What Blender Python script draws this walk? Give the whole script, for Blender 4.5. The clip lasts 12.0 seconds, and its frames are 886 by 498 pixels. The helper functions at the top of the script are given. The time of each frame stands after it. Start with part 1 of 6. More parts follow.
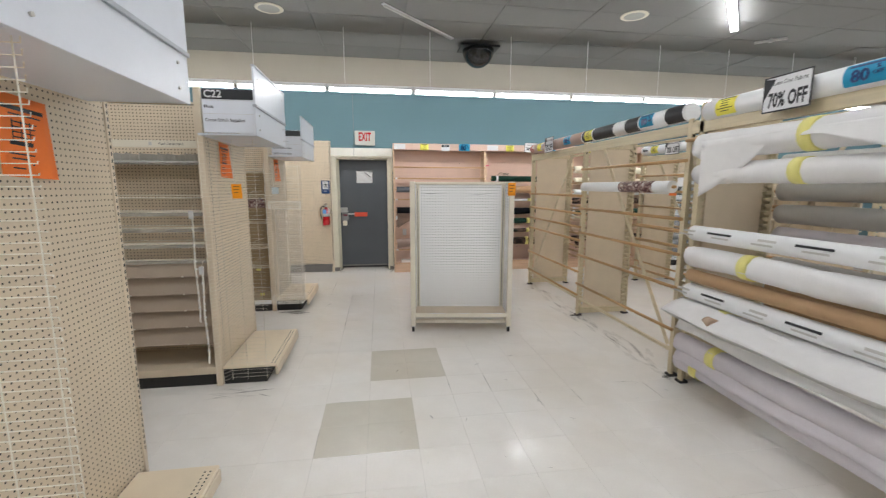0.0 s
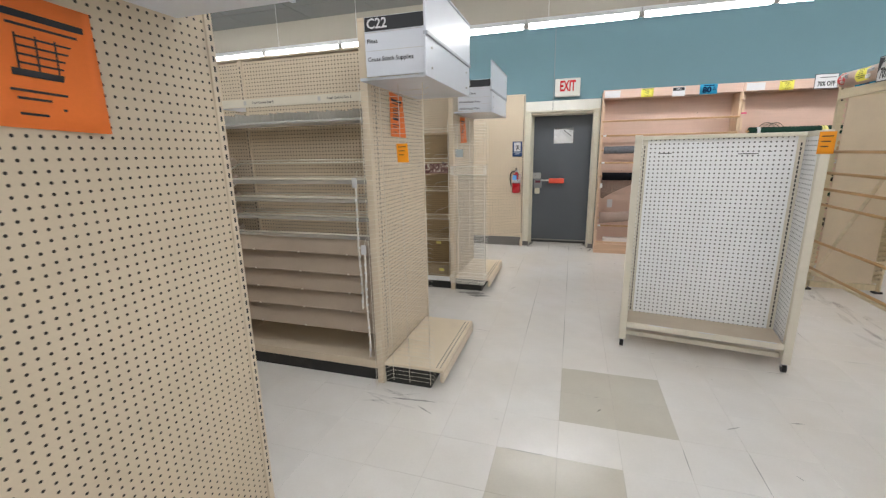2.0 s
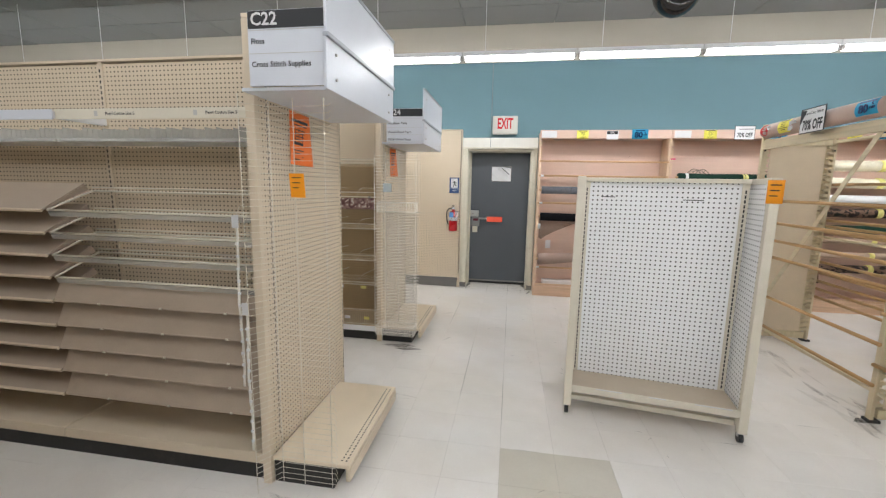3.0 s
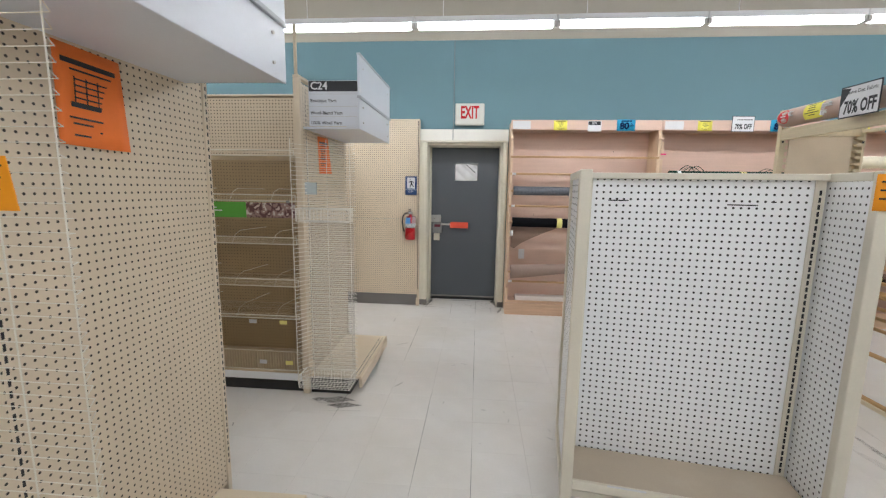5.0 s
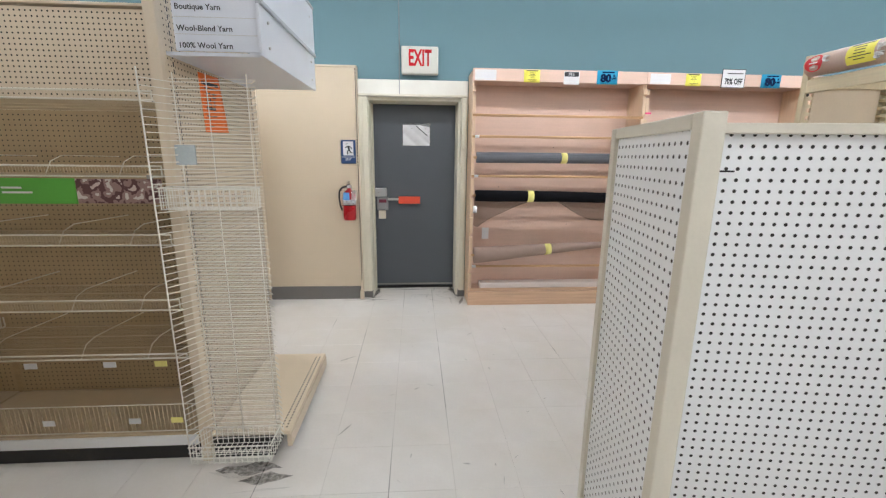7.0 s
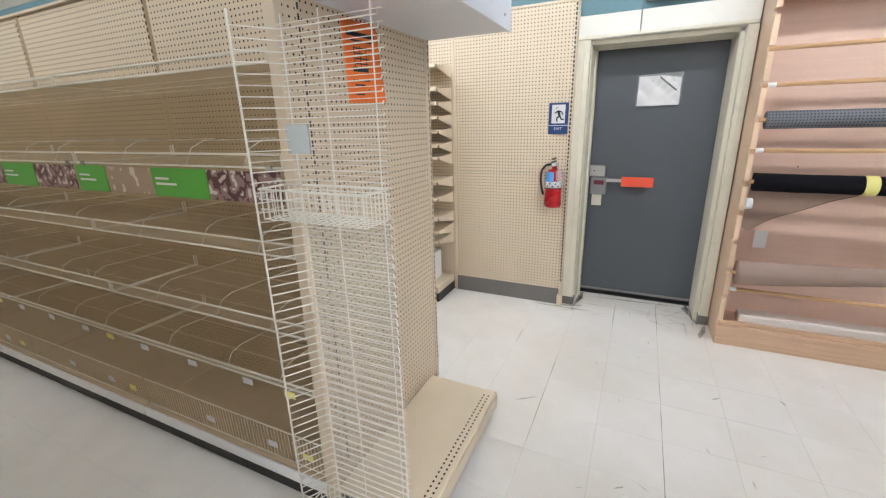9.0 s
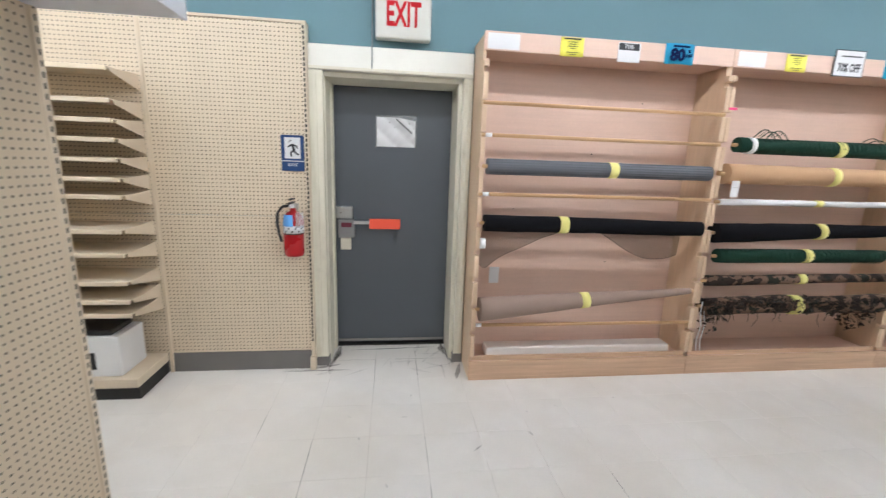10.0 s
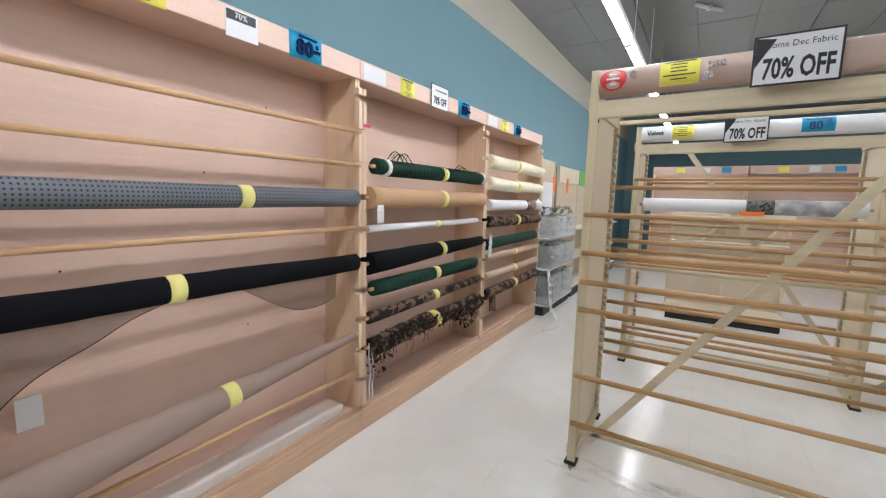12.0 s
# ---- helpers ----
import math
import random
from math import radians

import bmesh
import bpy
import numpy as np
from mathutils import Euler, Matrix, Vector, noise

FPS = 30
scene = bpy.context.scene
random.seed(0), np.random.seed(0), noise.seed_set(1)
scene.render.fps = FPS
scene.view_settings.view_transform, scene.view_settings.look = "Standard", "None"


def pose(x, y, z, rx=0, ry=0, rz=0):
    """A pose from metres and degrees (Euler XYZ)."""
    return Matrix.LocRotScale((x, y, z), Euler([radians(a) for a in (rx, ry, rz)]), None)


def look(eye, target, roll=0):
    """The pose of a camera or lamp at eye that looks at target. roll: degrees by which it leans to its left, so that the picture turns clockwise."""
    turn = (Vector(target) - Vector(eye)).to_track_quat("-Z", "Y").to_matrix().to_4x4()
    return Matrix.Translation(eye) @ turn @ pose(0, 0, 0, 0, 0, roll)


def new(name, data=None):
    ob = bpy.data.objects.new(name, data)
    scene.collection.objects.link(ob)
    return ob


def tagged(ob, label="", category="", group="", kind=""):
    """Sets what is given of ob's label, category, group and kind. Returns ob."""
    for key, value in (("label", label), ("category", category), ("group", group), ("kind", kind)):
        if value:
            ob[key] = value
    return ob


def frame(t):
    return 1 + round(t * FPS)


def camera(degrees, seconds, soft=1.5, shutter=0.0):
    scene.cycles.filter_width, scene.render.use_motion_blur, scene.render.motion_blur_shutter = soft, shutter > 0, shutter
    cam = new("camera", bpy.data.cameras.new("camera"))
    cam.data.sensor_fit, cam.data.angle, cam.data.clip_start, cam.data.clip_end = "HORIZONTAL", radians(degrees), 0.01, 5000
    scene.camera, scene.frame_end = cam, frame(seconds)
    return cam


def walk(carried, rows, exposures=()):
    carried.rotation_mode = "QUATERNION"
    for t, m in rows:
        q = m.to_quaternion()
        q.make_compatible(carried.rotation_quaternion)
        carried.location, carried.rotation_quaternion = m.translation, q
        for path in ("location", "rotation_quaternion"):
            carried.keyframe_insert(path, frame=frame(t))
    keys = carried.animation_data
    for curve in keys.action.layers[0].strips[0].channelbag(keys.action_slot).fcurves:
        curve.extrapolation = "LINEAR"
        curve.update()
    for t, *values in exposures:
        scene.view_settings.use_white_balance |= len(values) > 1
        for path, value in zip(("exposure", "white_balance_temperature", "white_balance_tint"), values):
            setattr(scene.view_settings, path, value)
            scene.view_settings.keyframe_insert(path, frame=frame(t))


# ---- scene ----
cam = camera(94.0, 12.0, soft=1.25, shutter=0.12)
PATH = [
    (0, (0.379, -0.288, 1.546), (0.679, 1.667, 1.249), 0.1),
    (0.5, (0.28, -0.06, 1.508), (0.146, 1.899, 1.128), 0.2),
    (1, (0.197, 0.185, 1.494), (-0.203, 2.092, 1.04), 0.7),
    (1.5, (0.248, 0.449, 1.508), (-0.421, 2.279, 1.056), -1.2),
    (2, (0.284, 0.713, 1.511), (-0.299, 2.571, 1.056), -1.1),
    (2.5, (0.244, 0.991, 1.531), (-0.136, 2.919, 1.157), 1.3),
    (3, (0.282, 1.242, 1.52), (-0.035, 3.194, 1.221), 1.1),
    (3.2, (0.317, 1.365, 1.53), (0.004, 3.321, 1.254), 0.8),
    (4.8, (0.276, 2.115, 1.518), (0.087, 4.087, 1.241), 1.2),
    (5, (0.276, 2.216, 1.517), (0.113, 4.188, 1.225), 0.9),
    (5.5, (0.293, 2.442, 1.505), (0.217, 4.411, 1.162), 0.9),
    (6, (0.218, 2.668, 1.494), (0.274, 4.632, 1.119), 0.9),
    (6.5, (0.154, 2.898, 1.5), (0.294, 4.85, 1.088), 0.6),
    (8.5, (-0.008, 3.783, 1.521), (-0.398, 5.676, 1.008), -1.4),
    (9, (0.039, 4.015, 1.536), (-0.784, 5.741, 0.949), -1.5),
    (9.5, (-0.019, 4.278, 1.542), (-0.542, 6.121, 0.968), 1.5),
    (10, (0.082, 4.513, 1.513), (0.33, 6.455, 1.104), 2.0),
    (10.5, (0.254, 4.795, 1.542), (1.112, 6.592, 1.349), 0.5),
    (11, (0.28, 5.015, 1.553), (1.551, 6.547, 1.37), 1.7),
    (11.5, (0.307, 5.206, 1.54), (1.848, 6.46, 1.314), 2.3),
    (12, (0.431, 5.401, 1.518), (2.113, 6.454, 1.27), 1.4),
]
walk(cam, [(t, look(eye, aim, roll)) for t, eye, aim, roll in PATH],
     exposures=[(0, -0.14, 6600, 10), (0.5, -0.16, 6600, 10), (1, -0.1, 6600, 10), (2.5, -0.05, 6560, 10), (3, 0.03, 6540, 10), (5, -0.14, 6430, 10), (5.5, -0.08, 6400, 10), (6, -0.11, 6400, 10), (6.5, -0.03, 6400, 10), (8.5, 0.18, 6350, 10), (9, 0.26, 6320, 10), (9.5, 0.2, 6300, 10), (10, 0.1, 6250, 10), (12, 0.04, 6250, 10)])

# ---- world and light ----
world = bpy.data.worlds.new("store_world")
scene.world = world
world.use_nodes = True
world.node_tree.nodes["Background"].inputs[0].default_value = (0.9, 0.95, 1.0, 1)
world.node_tree.nodes["Background"].inputs[1].default_value = 0.02
TUBE = 40.0          # glow of the twin-tube ceiling lenses
STRIP = 36.0         # glow of the single-tube strip along the back wall

# ---- materials ----
def mat(name, col, rough=0.6, metal=0.0, var=0.06, scale=6.0, grain=120.0, bump=0.05, spec=0.5, dirt=0.0, dirtcol=(0.1, 0.08, 0.06)):
    """A painted or plain surface: base colour with large and fine variation, optional stains, fine relief."""
    m = bpy.data.materials.new(name)
    m.use_nodes = True
    nt = m.node_tree
    n, l = nt.nodes, nt.links
    b = n["Principled BSDF"]
    b.inputs["Metallic"].default_value = metal
    b.inputs["Specular IOR Level"].default_value = spec
    tc = n.new("ShaderNodeTexCoord")
    a = n.new("ShaderNodeTexNoise"); a.inputs["Scale"].default_value = scale; a.inputs["Detail"].default_value = 5
    g = n.new("ShaderNodeTexNoise"); g.inputs["Scale"].default_value = grain; g.inputs["Detail"].default_value = 3
    l.new(tc.outputs["Object"], a.inputs["Vector"]); l.new(tc.outputs["Object"], g.inputs["Vector"])
    r = n.new("ShaderNodeValToRGB")
    r.color_ramp.elements[0].position, r.color_ramp.elements[1].position = 0.3, 0.7
    r.color_ramp.elements[0].color = (*[c * (1 - var) for c in col], 1)
    r.color_ramp.elements[1].color = (*[min(1, c * (1 + var)) for c in col], 1)
    mixf = n.new("ShaderNodeMath"); mixf.operation = "MULTIPLY_ADD"
    l.new(g.outputs["Fac"], mixf.inputs[0]); mixf.inputs[1].default_value = 0.35
    h = n.new("ShaderNodeMath"); h.operation = "MULTIPLY"; h.inputs[1].default_value = 0.65
    l.new(a.outputs["Fac"], h.inputs[0]); l.new(h.outputs[0], mixf.inputs[2])
    l.new(mixf.outputs[0], r.inputs["Fac"])
    out = r.outputs["Color"]
    if dirt:
        d = n.new("ShaderNodeTexNoise"); d.inputs["Scale"].default_value = scale * 0.7; d.inputs["Detail"].default_value = 9; d.inputs["Roughness"].default_value = 0.7
        l.new(tc.outputs["Object"], d.inputs["Vector"])
        dr = n.new("ShaderNodeMapRange"); dr.inputs[1].default_value = 0.56; dr.inputs[2].default_value = 0.8; dr.inputs[4].default_value = dirt
        l.new(d.outputs["Fac"], dr.inputs[0])
        mx = n.new("ShaderNodeMixRGB"); mx.inputs[2].default_value = (*dirtcol, 1)
        l.new(dr.outputs[0], mx.inputs[0]); l.new(out, mx.inputs[1])
        out = mx.outputs[0]
    l.new(out, b.inputs["Base Color"])
    rr = n.new("ShaderNodeMapRange"); rr.inputs[3].default_value = max(0.02, rough - 0.08); rr.inputs[4].default_value = min(1, rough + 0.08)
    l.new(a.outputs["Fac"], rr.inputs[0]); l.new(rr.outputs[0], b.inputs["Roughness"])
    if bump:
        bp = n.new("ShaderNodeBump"); bp.inputs["Strength"].default_value = bump; bp.inputs["Distance"].default_value = 0.003
        l.new(g.outputs["Fac"], bp.inputs["Height"]); l.new(bp.outputs["Normal"], b.inputs["Normal"])
    return m


def holed(name, base, axis, pitch, radius, hole=(0.015, 0.013, 0.01), pitch_z=0.0, slot=False):
    """Perforated board: rows of round holes over a painted hardboard material. axis: 0 or 1, the level direction of the board."""
    m = base.copy(); m.name = name
    n, l = m.node_tree.nodes, m.node_tree.links
    b = n["Principled BSDF"]
    src = b.inputs["Base Color"].links[0].from_socket
    tc = n.new("ShaderNodeTexCoord")
    sx = n.new("ShaderNodeSeparateXYZ"); l.new(tc.outputs["Object"], sx.inputs[0])

    def cell(sock, p):
        d = n.new("ShaderNodeMath"); d.operation = "DIVIDE"; d.inputs[1].default_value = p; l.new(sock, d.inputs[0])
        f = n.new("ShaderNodeMath"); f.operation = "FRACT"; l.new(d.outputs[0], f.inputs[0])
        s = n.new("ShaderNodeMath"); s.operation = "SUBTRACT"; s.inputs[1].default_value = 0.5; l.new(f.outputs[0], s.inputs[0])
        k = n.new("ShaderNodeMath"); k.operation = "MULTIPLY"; k.inputs[1].default_value = p; l.new(s.outputs[0], k.inputs[0])
        return k.outputs[0]
    u, v = cell(sx.outputs[axis], pitch), cell(sx.outputs[2], pitch_z or pitch)
    c = n.new("ShaderNodeCombineXYZ"); l.new(u, c.inputs[0]); l.new(v, c.inputs[1])
    ln = n.new("ShaderNodeVectorMath"); ln.operation = "LENGTH"; l.new(c.outputs[0], ln.inputs[0])
    mr = n.new("ShaderNodeMapRange"); mr.inputs[1].default_value = radius * 0.8; mr.inputs[2].default_value = radius * 1.15
    mr.inputs[3].default_value = 1; mr.inputs[4].default_value = 0
    l.new(ln.outputs["Value"], mr.inputs[0])
    mx = n.new("ShaderNodeMixRGB"); mx.inputs[2].default_value = (*hole, 1)
    l.new(mr.outputs[0], mx.inputs[0]); l.new(src, mx.inputs[1]); l.new(mx.outputs[0], b.inputs["Base Color"])
    return m


def wood(name, col, axis=0, rough=0.5, contrast=0.18, scale=1.0):
    """Smooth light wood with long grain along an axis."""
    m = mat(name, col, rough, var=0.05, scale=3, grain=60, bump=0.03)
    n, l = m.node_tree.nodes, m.node_tree.links
    b = n["Principled BSDF"]
    src = b.inputs["Base Color"].links[0].from_socket
    tc = n.new("ShaderNodeTexCoord"); mp = n.new("ShaderNodeMapping")
    s = [26 * scale] * 3; s[axis] = 1.1 * scale
    mp.inputs["Scale"].default_value = s
    oi = n.new("ShaderNodeObjectInfo")
    ad = n.new("ShaderNodeVectorMath"); l.new(tc.outputs["Object"], ad.inputs[0]); l.new(oi.outputs["Random"], ad.inputs[1])
    l.new(ad.outputs[0], mp.inputs[0])
    w = n.new("ShaderNodeTexNoise"); w.inputs["Scale"].default_value = 1.6; w.inputs["Detail"].default_value = 6; w.inputs["Distortion"].default_value = 0.6
    l.new(mp.outputs[0], w.inputs["Vector"])
    r = n.new("ShaderNodeMapRange"); r.inputs[1].default_value = 0.3; r.inputs[2].default_value = 0.7; r.inputs[3].default_value = 1 - contrast; r.inputs[4].default_value = 1 + contrast * 0.5
    l.new(w.outputs["Fac"], r.inputs[0])
    mx = n.new("ShaderNodeMixRGB"); mx.blend_type = "MULTIPLY"; mx.inputs[0].default_value = 1
    cmb = n.new("ShaderNodeCombineXYZ")
    for i in range(3):
        l.new(r.outputs[0], cmb.inputs[i])
    l.new(src, mx.inputs[1]); l.new(cmb.outputs[0], mx.inputs[2]); l.new(mx.outputs[0], b.inputs["Base Color"])
    return m


def tinted(m, amount, rough=0.0):
    """Vary a material's brightness from piece to piece."""
    n, l = m.node_tree.nodes, m.node_tree.links
    b = n["Principled BSDF"]
    src = b.inputs["Base Color"].links[0].from_socket
    oi = n.new("ShaderNodeObjectInfo")
    r = n.new("ShaderNodeMapRange"); r.inputs[3].default_value = 1 - amount; r.inputs[4].default_value = 1 + amount
    l.new(oi.outputs["Random"], r.inputs[0])
    hs = n.new("ShaderNodeHueSaturation"); l.new(r.outputs[0], hs.inputs["Value"]); l.new(src, hs.inputs["Color"]); l.new(hs.outputs[0], b.inputs["Base Color"])
    return m


def glow(name, col, strength):
    m = bpy.data.materials.new(name); m.use_nodes = True
    b = m.node_tree.nodes["Principled BSDF"]
    b.inputs["Base Color"].default_value = (*col, 1)
    b.inputs["Emission Color"].default_value = (*col, 1)
    b.inputs["Emission Strength"].default_value = strength
    return m


def veil(name, col, cover, rough=0.7, weave=0.0):
    """A see-through net or clear plastic: part of the light goes straight through."""
    m = mat(name, col, rough, var=0.1, bump=0)
    n, l = m.node_tree.nodes, m.node_tree.links
    t = n.new("ShaderNodeBsdfTransparent"); mx = n.new("ShaderNodeMixShader")
    mx.inputs[0].default_value = cover
    if weave:
        tc = n.new("ShaderNodeTexCoord"); nz = n.new("ShaderNodeTexNoise"); nz.inputs["Scale"].default_value = weave
        l.new(tc.outputs["Object"], nz.inputs["Vector"])
        mr = n.new("ShaderNodeMapRange"); mr.inputs[1].default_value = 0.35; mr.inputs[2].default_value = 0.65
        mr.inputs[3].default_value = cover * 0.6; mr.inputs[4].default_value = min(1, cover * 1.4)
        l.new(nz.outputs["Fac"], mr.inputs[0]); l.new(mr.outputs[0], mx.inputs[0])
    l.new(t.outputs[0], mx.inputs[1]); l.new(n["Principled BSDF"].outputs[0], mx.inputs[2])
    l.new(mx.outputs[0], n["Material Output"].inputs["Surface"])
    return m


def patchy(name, cols, scale, rough=0.85):
    """Camouflage and mixed prints: patches of several colours."""
    m = mat(name, cols[0], rough, bump=0.2, grain=90, spec=0.15)
    n, l = m.node_tree.nodes, m.node_tree.links
    tc = n.new("ShaderNodeTexCoord"); nz = n.new("ShaderNodeTexNoise"); nz.inputs["Scale"].default_value = scale; nz.inputs["Detail"].default_value = 2
    l.new(tc.outputs["Object"], nz.inputs["Vector"])
    r = n.new("ShaderNodeValToRGB"); r.color_ramp.interpolation = "CONSTANT"
    for i, c in enumerate(cols):
        e = r.color_ramp.elements[i] if i < 2 else r.color_ramp.elements.new(0.5)
        e.position = 0.0 if i == 0 else 0.36 + 0.26 * (i - 1) / max(1, len(cols) - 2)
        e.color = (*c, 1)
    l.new(nz.outputs["Fac"], r.inputs["Fac"]); l.new(r.outputs["Color"], n["Principled BSDF"].inputs["Base Color"])
    return m


CREAM = mat("cream_painted_steel", (0.69, 0.585, 0.445), 0.45, var=0.05, dirt=0.12, dirtcol=(0.3, 0.24, 0.16))
HARD = mat("cream_hardboard", (0.68, 0.57, 0.425), 0.46, var=0.05, dirt=0.12, dirtcol=(0.4, 0.32, 0.2))
PEG_X = holed("cream_pegboard", HARD, 1, 0.0254, 0.0041, (0.02, 0.015, 0.01))
PEG_W = holed("cream_wall_pegboard", HARD, 0, 0.0254, 0.0043, (0.02, 0.015, 0.01))
PEG_Y = holed("cream_pegboard_front", HARD, 0, 0.0254, 0.0046, (0.02, 0.015, 0.01))
WHITEB = mat("white_hardboard", (0.92, 0.925, 0.93), 0.42, var=0.025, dirt=0.08, dirtcol=(0.5, 0.47, 0.41))
WPEG_Y = holed("white_pegboard", WHITEB, 0, 0.0305, 0.0054)
WPEG_X = holed("white_pegboard_side", WHITEB, 1, 0.0305, 0.0052)
SLOT_Y = holed("slotted_upright", CREAM, 0, 0.5, 0.004, pitch_z=0.03)
FRAMEC = mat("ivory_metal_trim", (0.74, 0.69, 0.58), 0.4, var=0.05, dirt=0.2, dirtcol=(0.35, 0.3, 0.22))
SHELFB = mat("taupe_shelf_steel", (0.44, 0.358, 0.28), 0.5, var=0.08, dirt=0.2, dirtcol=(0.22, 0.18, 0.13))
DECKC = mat("cream_deck_steel", (0.8, 0.69, 0.53), 0.4, var=0.05, dirt=0.15, dirtcol=(0.35, 0.28, 0.18))
# khaki board, with the dimness behind the shelves put into its colour
KPEG = holed("khaki_shaded_pegboard", mat("khaki_hardboard", (0.41, 0.305, 0.175), 0.6, var=0.07), 0, 0.0254, 0.0036)
# deck darker than the other cream decks: shade is in the colour
DECKT = mat("tan_shaded_deck_steel", (0.52, 0.41, 0.27), 0.45, var=0.06, dirt=0.2, dirtcol=(0.3, 0.23, 0.15))
BLACK = mat("black_plastic", (0.012, 0.012, 0.013), 0.4)
DARK = mat("black_kick_plate", (0.02, 0.019, 0.018), 0.55, dirt=0.4, dirtcol=(0.12, 0.1, 0.08))
WIREW = mat("white_coated_wire", (0.74, 0.7, 0.6), 0.35, var=0.05)
WIREB = mat("white_coated_rack_wire", (0.84, 0.815, 0.75), 0.3, var=0.03)
WIRET = mat("tan_coated_wire", (0.62, 0.51, 0.35), 0.4, var=0.05)
WHITE = mat("white_plastic", (0.8, 0.81, 0.82), 0.4, var=0.02)
SIGNW = mat("white_sign_board", (0.67, 0.7, 0.765), 0.35, var=0.03, dirt=0.1, dirtcol=(0.5, 0.48, 0.45))
PAPER = mat("white_paper", (0.7, 0.7, 0.71), 0.8, var=0.03)
INK = mat("black_ink", (0.015, 0.016, 0.02), 0.5)
ORANGE = mat("orange_paper", (0.95, 0.22, 0.04), 0.75, var=0.04)
AMBER = mat("amber_tag", (1.0, 0.36, 0.01), 0.6)
YELLOW = mat("yellow_paper", (0.85, 0.78, 0.12), 0.7)
BAND = mat("pale_yellow_tape", (0.82, 0.76, 0.26), 0.5)
BLUEP = mat("sky_blue_paper", (0.01, 0.3, 0.52), 0.55)
NAVY = mat("navy_sign_plastic", (0.012, 0.05, 0.16), 0.35)
NAVYI = mat("navy_ink", (0.004, 0.014, 0.06), 0.8, spec=0.1)
TEAL = mat("teal_wall_paint", (0.133, 0.243, 0.283), 0.7, var=0.03, scale=1.5, dirt=0.06)
CREAMW = mat("cream_wall_paint", (0.43, 0.4, 0.335), 0.75, var=0.04, scale=1.2, dirt=0.1, dirtcol=(0.4, 0.36, 0.28))
CEIL = mat("grey_ceiling_tile", (0.225, 0.225, 0.222), 0.95, var=0.05, scale=0.8, grain=40, bump=0.4, dirt=0.15, dirtcol=(0.3, 0.28, 0.25))
FRAMEW = mat("ivory_door_frame_paint", (0.7, 0.665, 0.55), 0.45, var=0.05, dirt=0.3, dirtcol=(0.25, 0.22, 0.17))
DOORG = mat("slate_grey_door_paint", (0.088, 0.099, 0.114), 0.42, var=0.05, scale=2.5, dirt=0.15, dirtcol=(0.06, 0.06, 0.06))
STEEL = mat("brushed_steel", (0.55, 0.55, 0.55), 0.3, metal=1.0)
RED = mat("red_enamel", (0.4, 0.008, 0.014), 0.28)
REDINK = mat("red_letter", (0.52, 0.018, 0.025), 0.7, spec=0.15)
BASEB = mat("grey_vinyl_baseboard", (0.17, 0.16, 0.15), 0.5, dirt=0.3)
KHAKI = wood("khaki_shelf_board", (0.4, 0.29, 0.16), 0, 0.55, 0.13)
BIRCH_X = wood("pink_birch_ply", (0.68, 0.48, 0.385), 0, 0.45, 0.05)
BIRCH_Z = wood("pink_birch_ply_upright", (0.72, 0.53, 0.365), 2, 0.45, 0.07)
PINE_X = wood("pine_plinth", (0.64, 0.43, 0.29), 0, 0.45, 0.16)
DOWEL_X = wood("pine_dowel", (0.6, 0.37, 0.19), 0, 0.45, 0.2)
DOWEL_Y = wood("pine_dowel_rack", (0.52, 0.315, 0.14), 1, 0.45, 0.22)
RACKW = wood("cream_painted_wood", (0.62, 0.53, 0.355), 2, 0.45, 0.08)
RACKW_Y = wood("cream_painted_beam", (0.64, 0.55, 0.38), 1, 0.45, 0.1)
KRAFT = mat("kraft_cardboard", (0.5, 0.36, 0.26), 0.7, var=0.08)
PINKP = mat("mauve_printed_tube", (0.5, 0.37, 0.31), 0.5)
WFAB = mat("white_fabric", (0.78, 0.77, 0.77), 0.85, var=0.06, scale=8, bump=0.3, grain=200)
IVFAB = mat("ivory_batting", (0.78, 0.72, 0.56), 0.95, var=0.1, scale=14, bump=0.8, grain=60)
GREYFAB = holed("grey_woven_mesh", mat("grey_mesh_fabric", (0.15, 0.158, 0.176), 0.9, spec=0.15, grain=220, bump=0.4), 0, 0.016, 0.0038, (0.04, 0.043, 0.05))
BLACKFAB = mat("black_netting_roll", (0.009, 0.009, 0.011), 0.95, grain=240, bump=0.5, spec=0.08)
GREENFAB = mat("dark_green_mesh_roll", (0.01, 0.04, 0.026), 0.75, grain=160, bump=0.6, spec=0.2)
BROWNFAB = mat("brown_tulle_roll", (0.33, 0.24, 0.2), 0.9, grain=240, bump=0.2)
TANFAB = mat("tan_burlap_roll", (0.52, 0.32, 0.18), 0.85, grain=200, bump=0.4)
LILAC = mat("pale_lilac_fabric", (0.66, 0.62, 0.66), 0.8, var=0.07, scale=6, bump=0.2)
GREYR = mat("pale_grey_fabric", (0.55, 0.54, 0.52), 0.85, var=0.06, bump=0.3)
CAMO = patchy("camouflage_print", [(0.012, 0.011, 0.01), (0.03, 0.022, 0.018), (0.17, 0.105, 0.075), (0.018, 0.02, 0.015)], 11)
LEAFY = patchy("dark_leaf_netting", [(0.014, 0.013, 0.012), (0.035, 0.03, 0.025), (0.075, 0.052, 0.04), (0.02, 0.026, 0.019)], 24)
PRINT = patchy("dark_printed_photo", [(0.55, 0.45, 0.4), (0.12, 0.06, 0.06), (0.3, 0.2, 0.18), (0.6, 0.55, 0.5)], 22, 0.5)
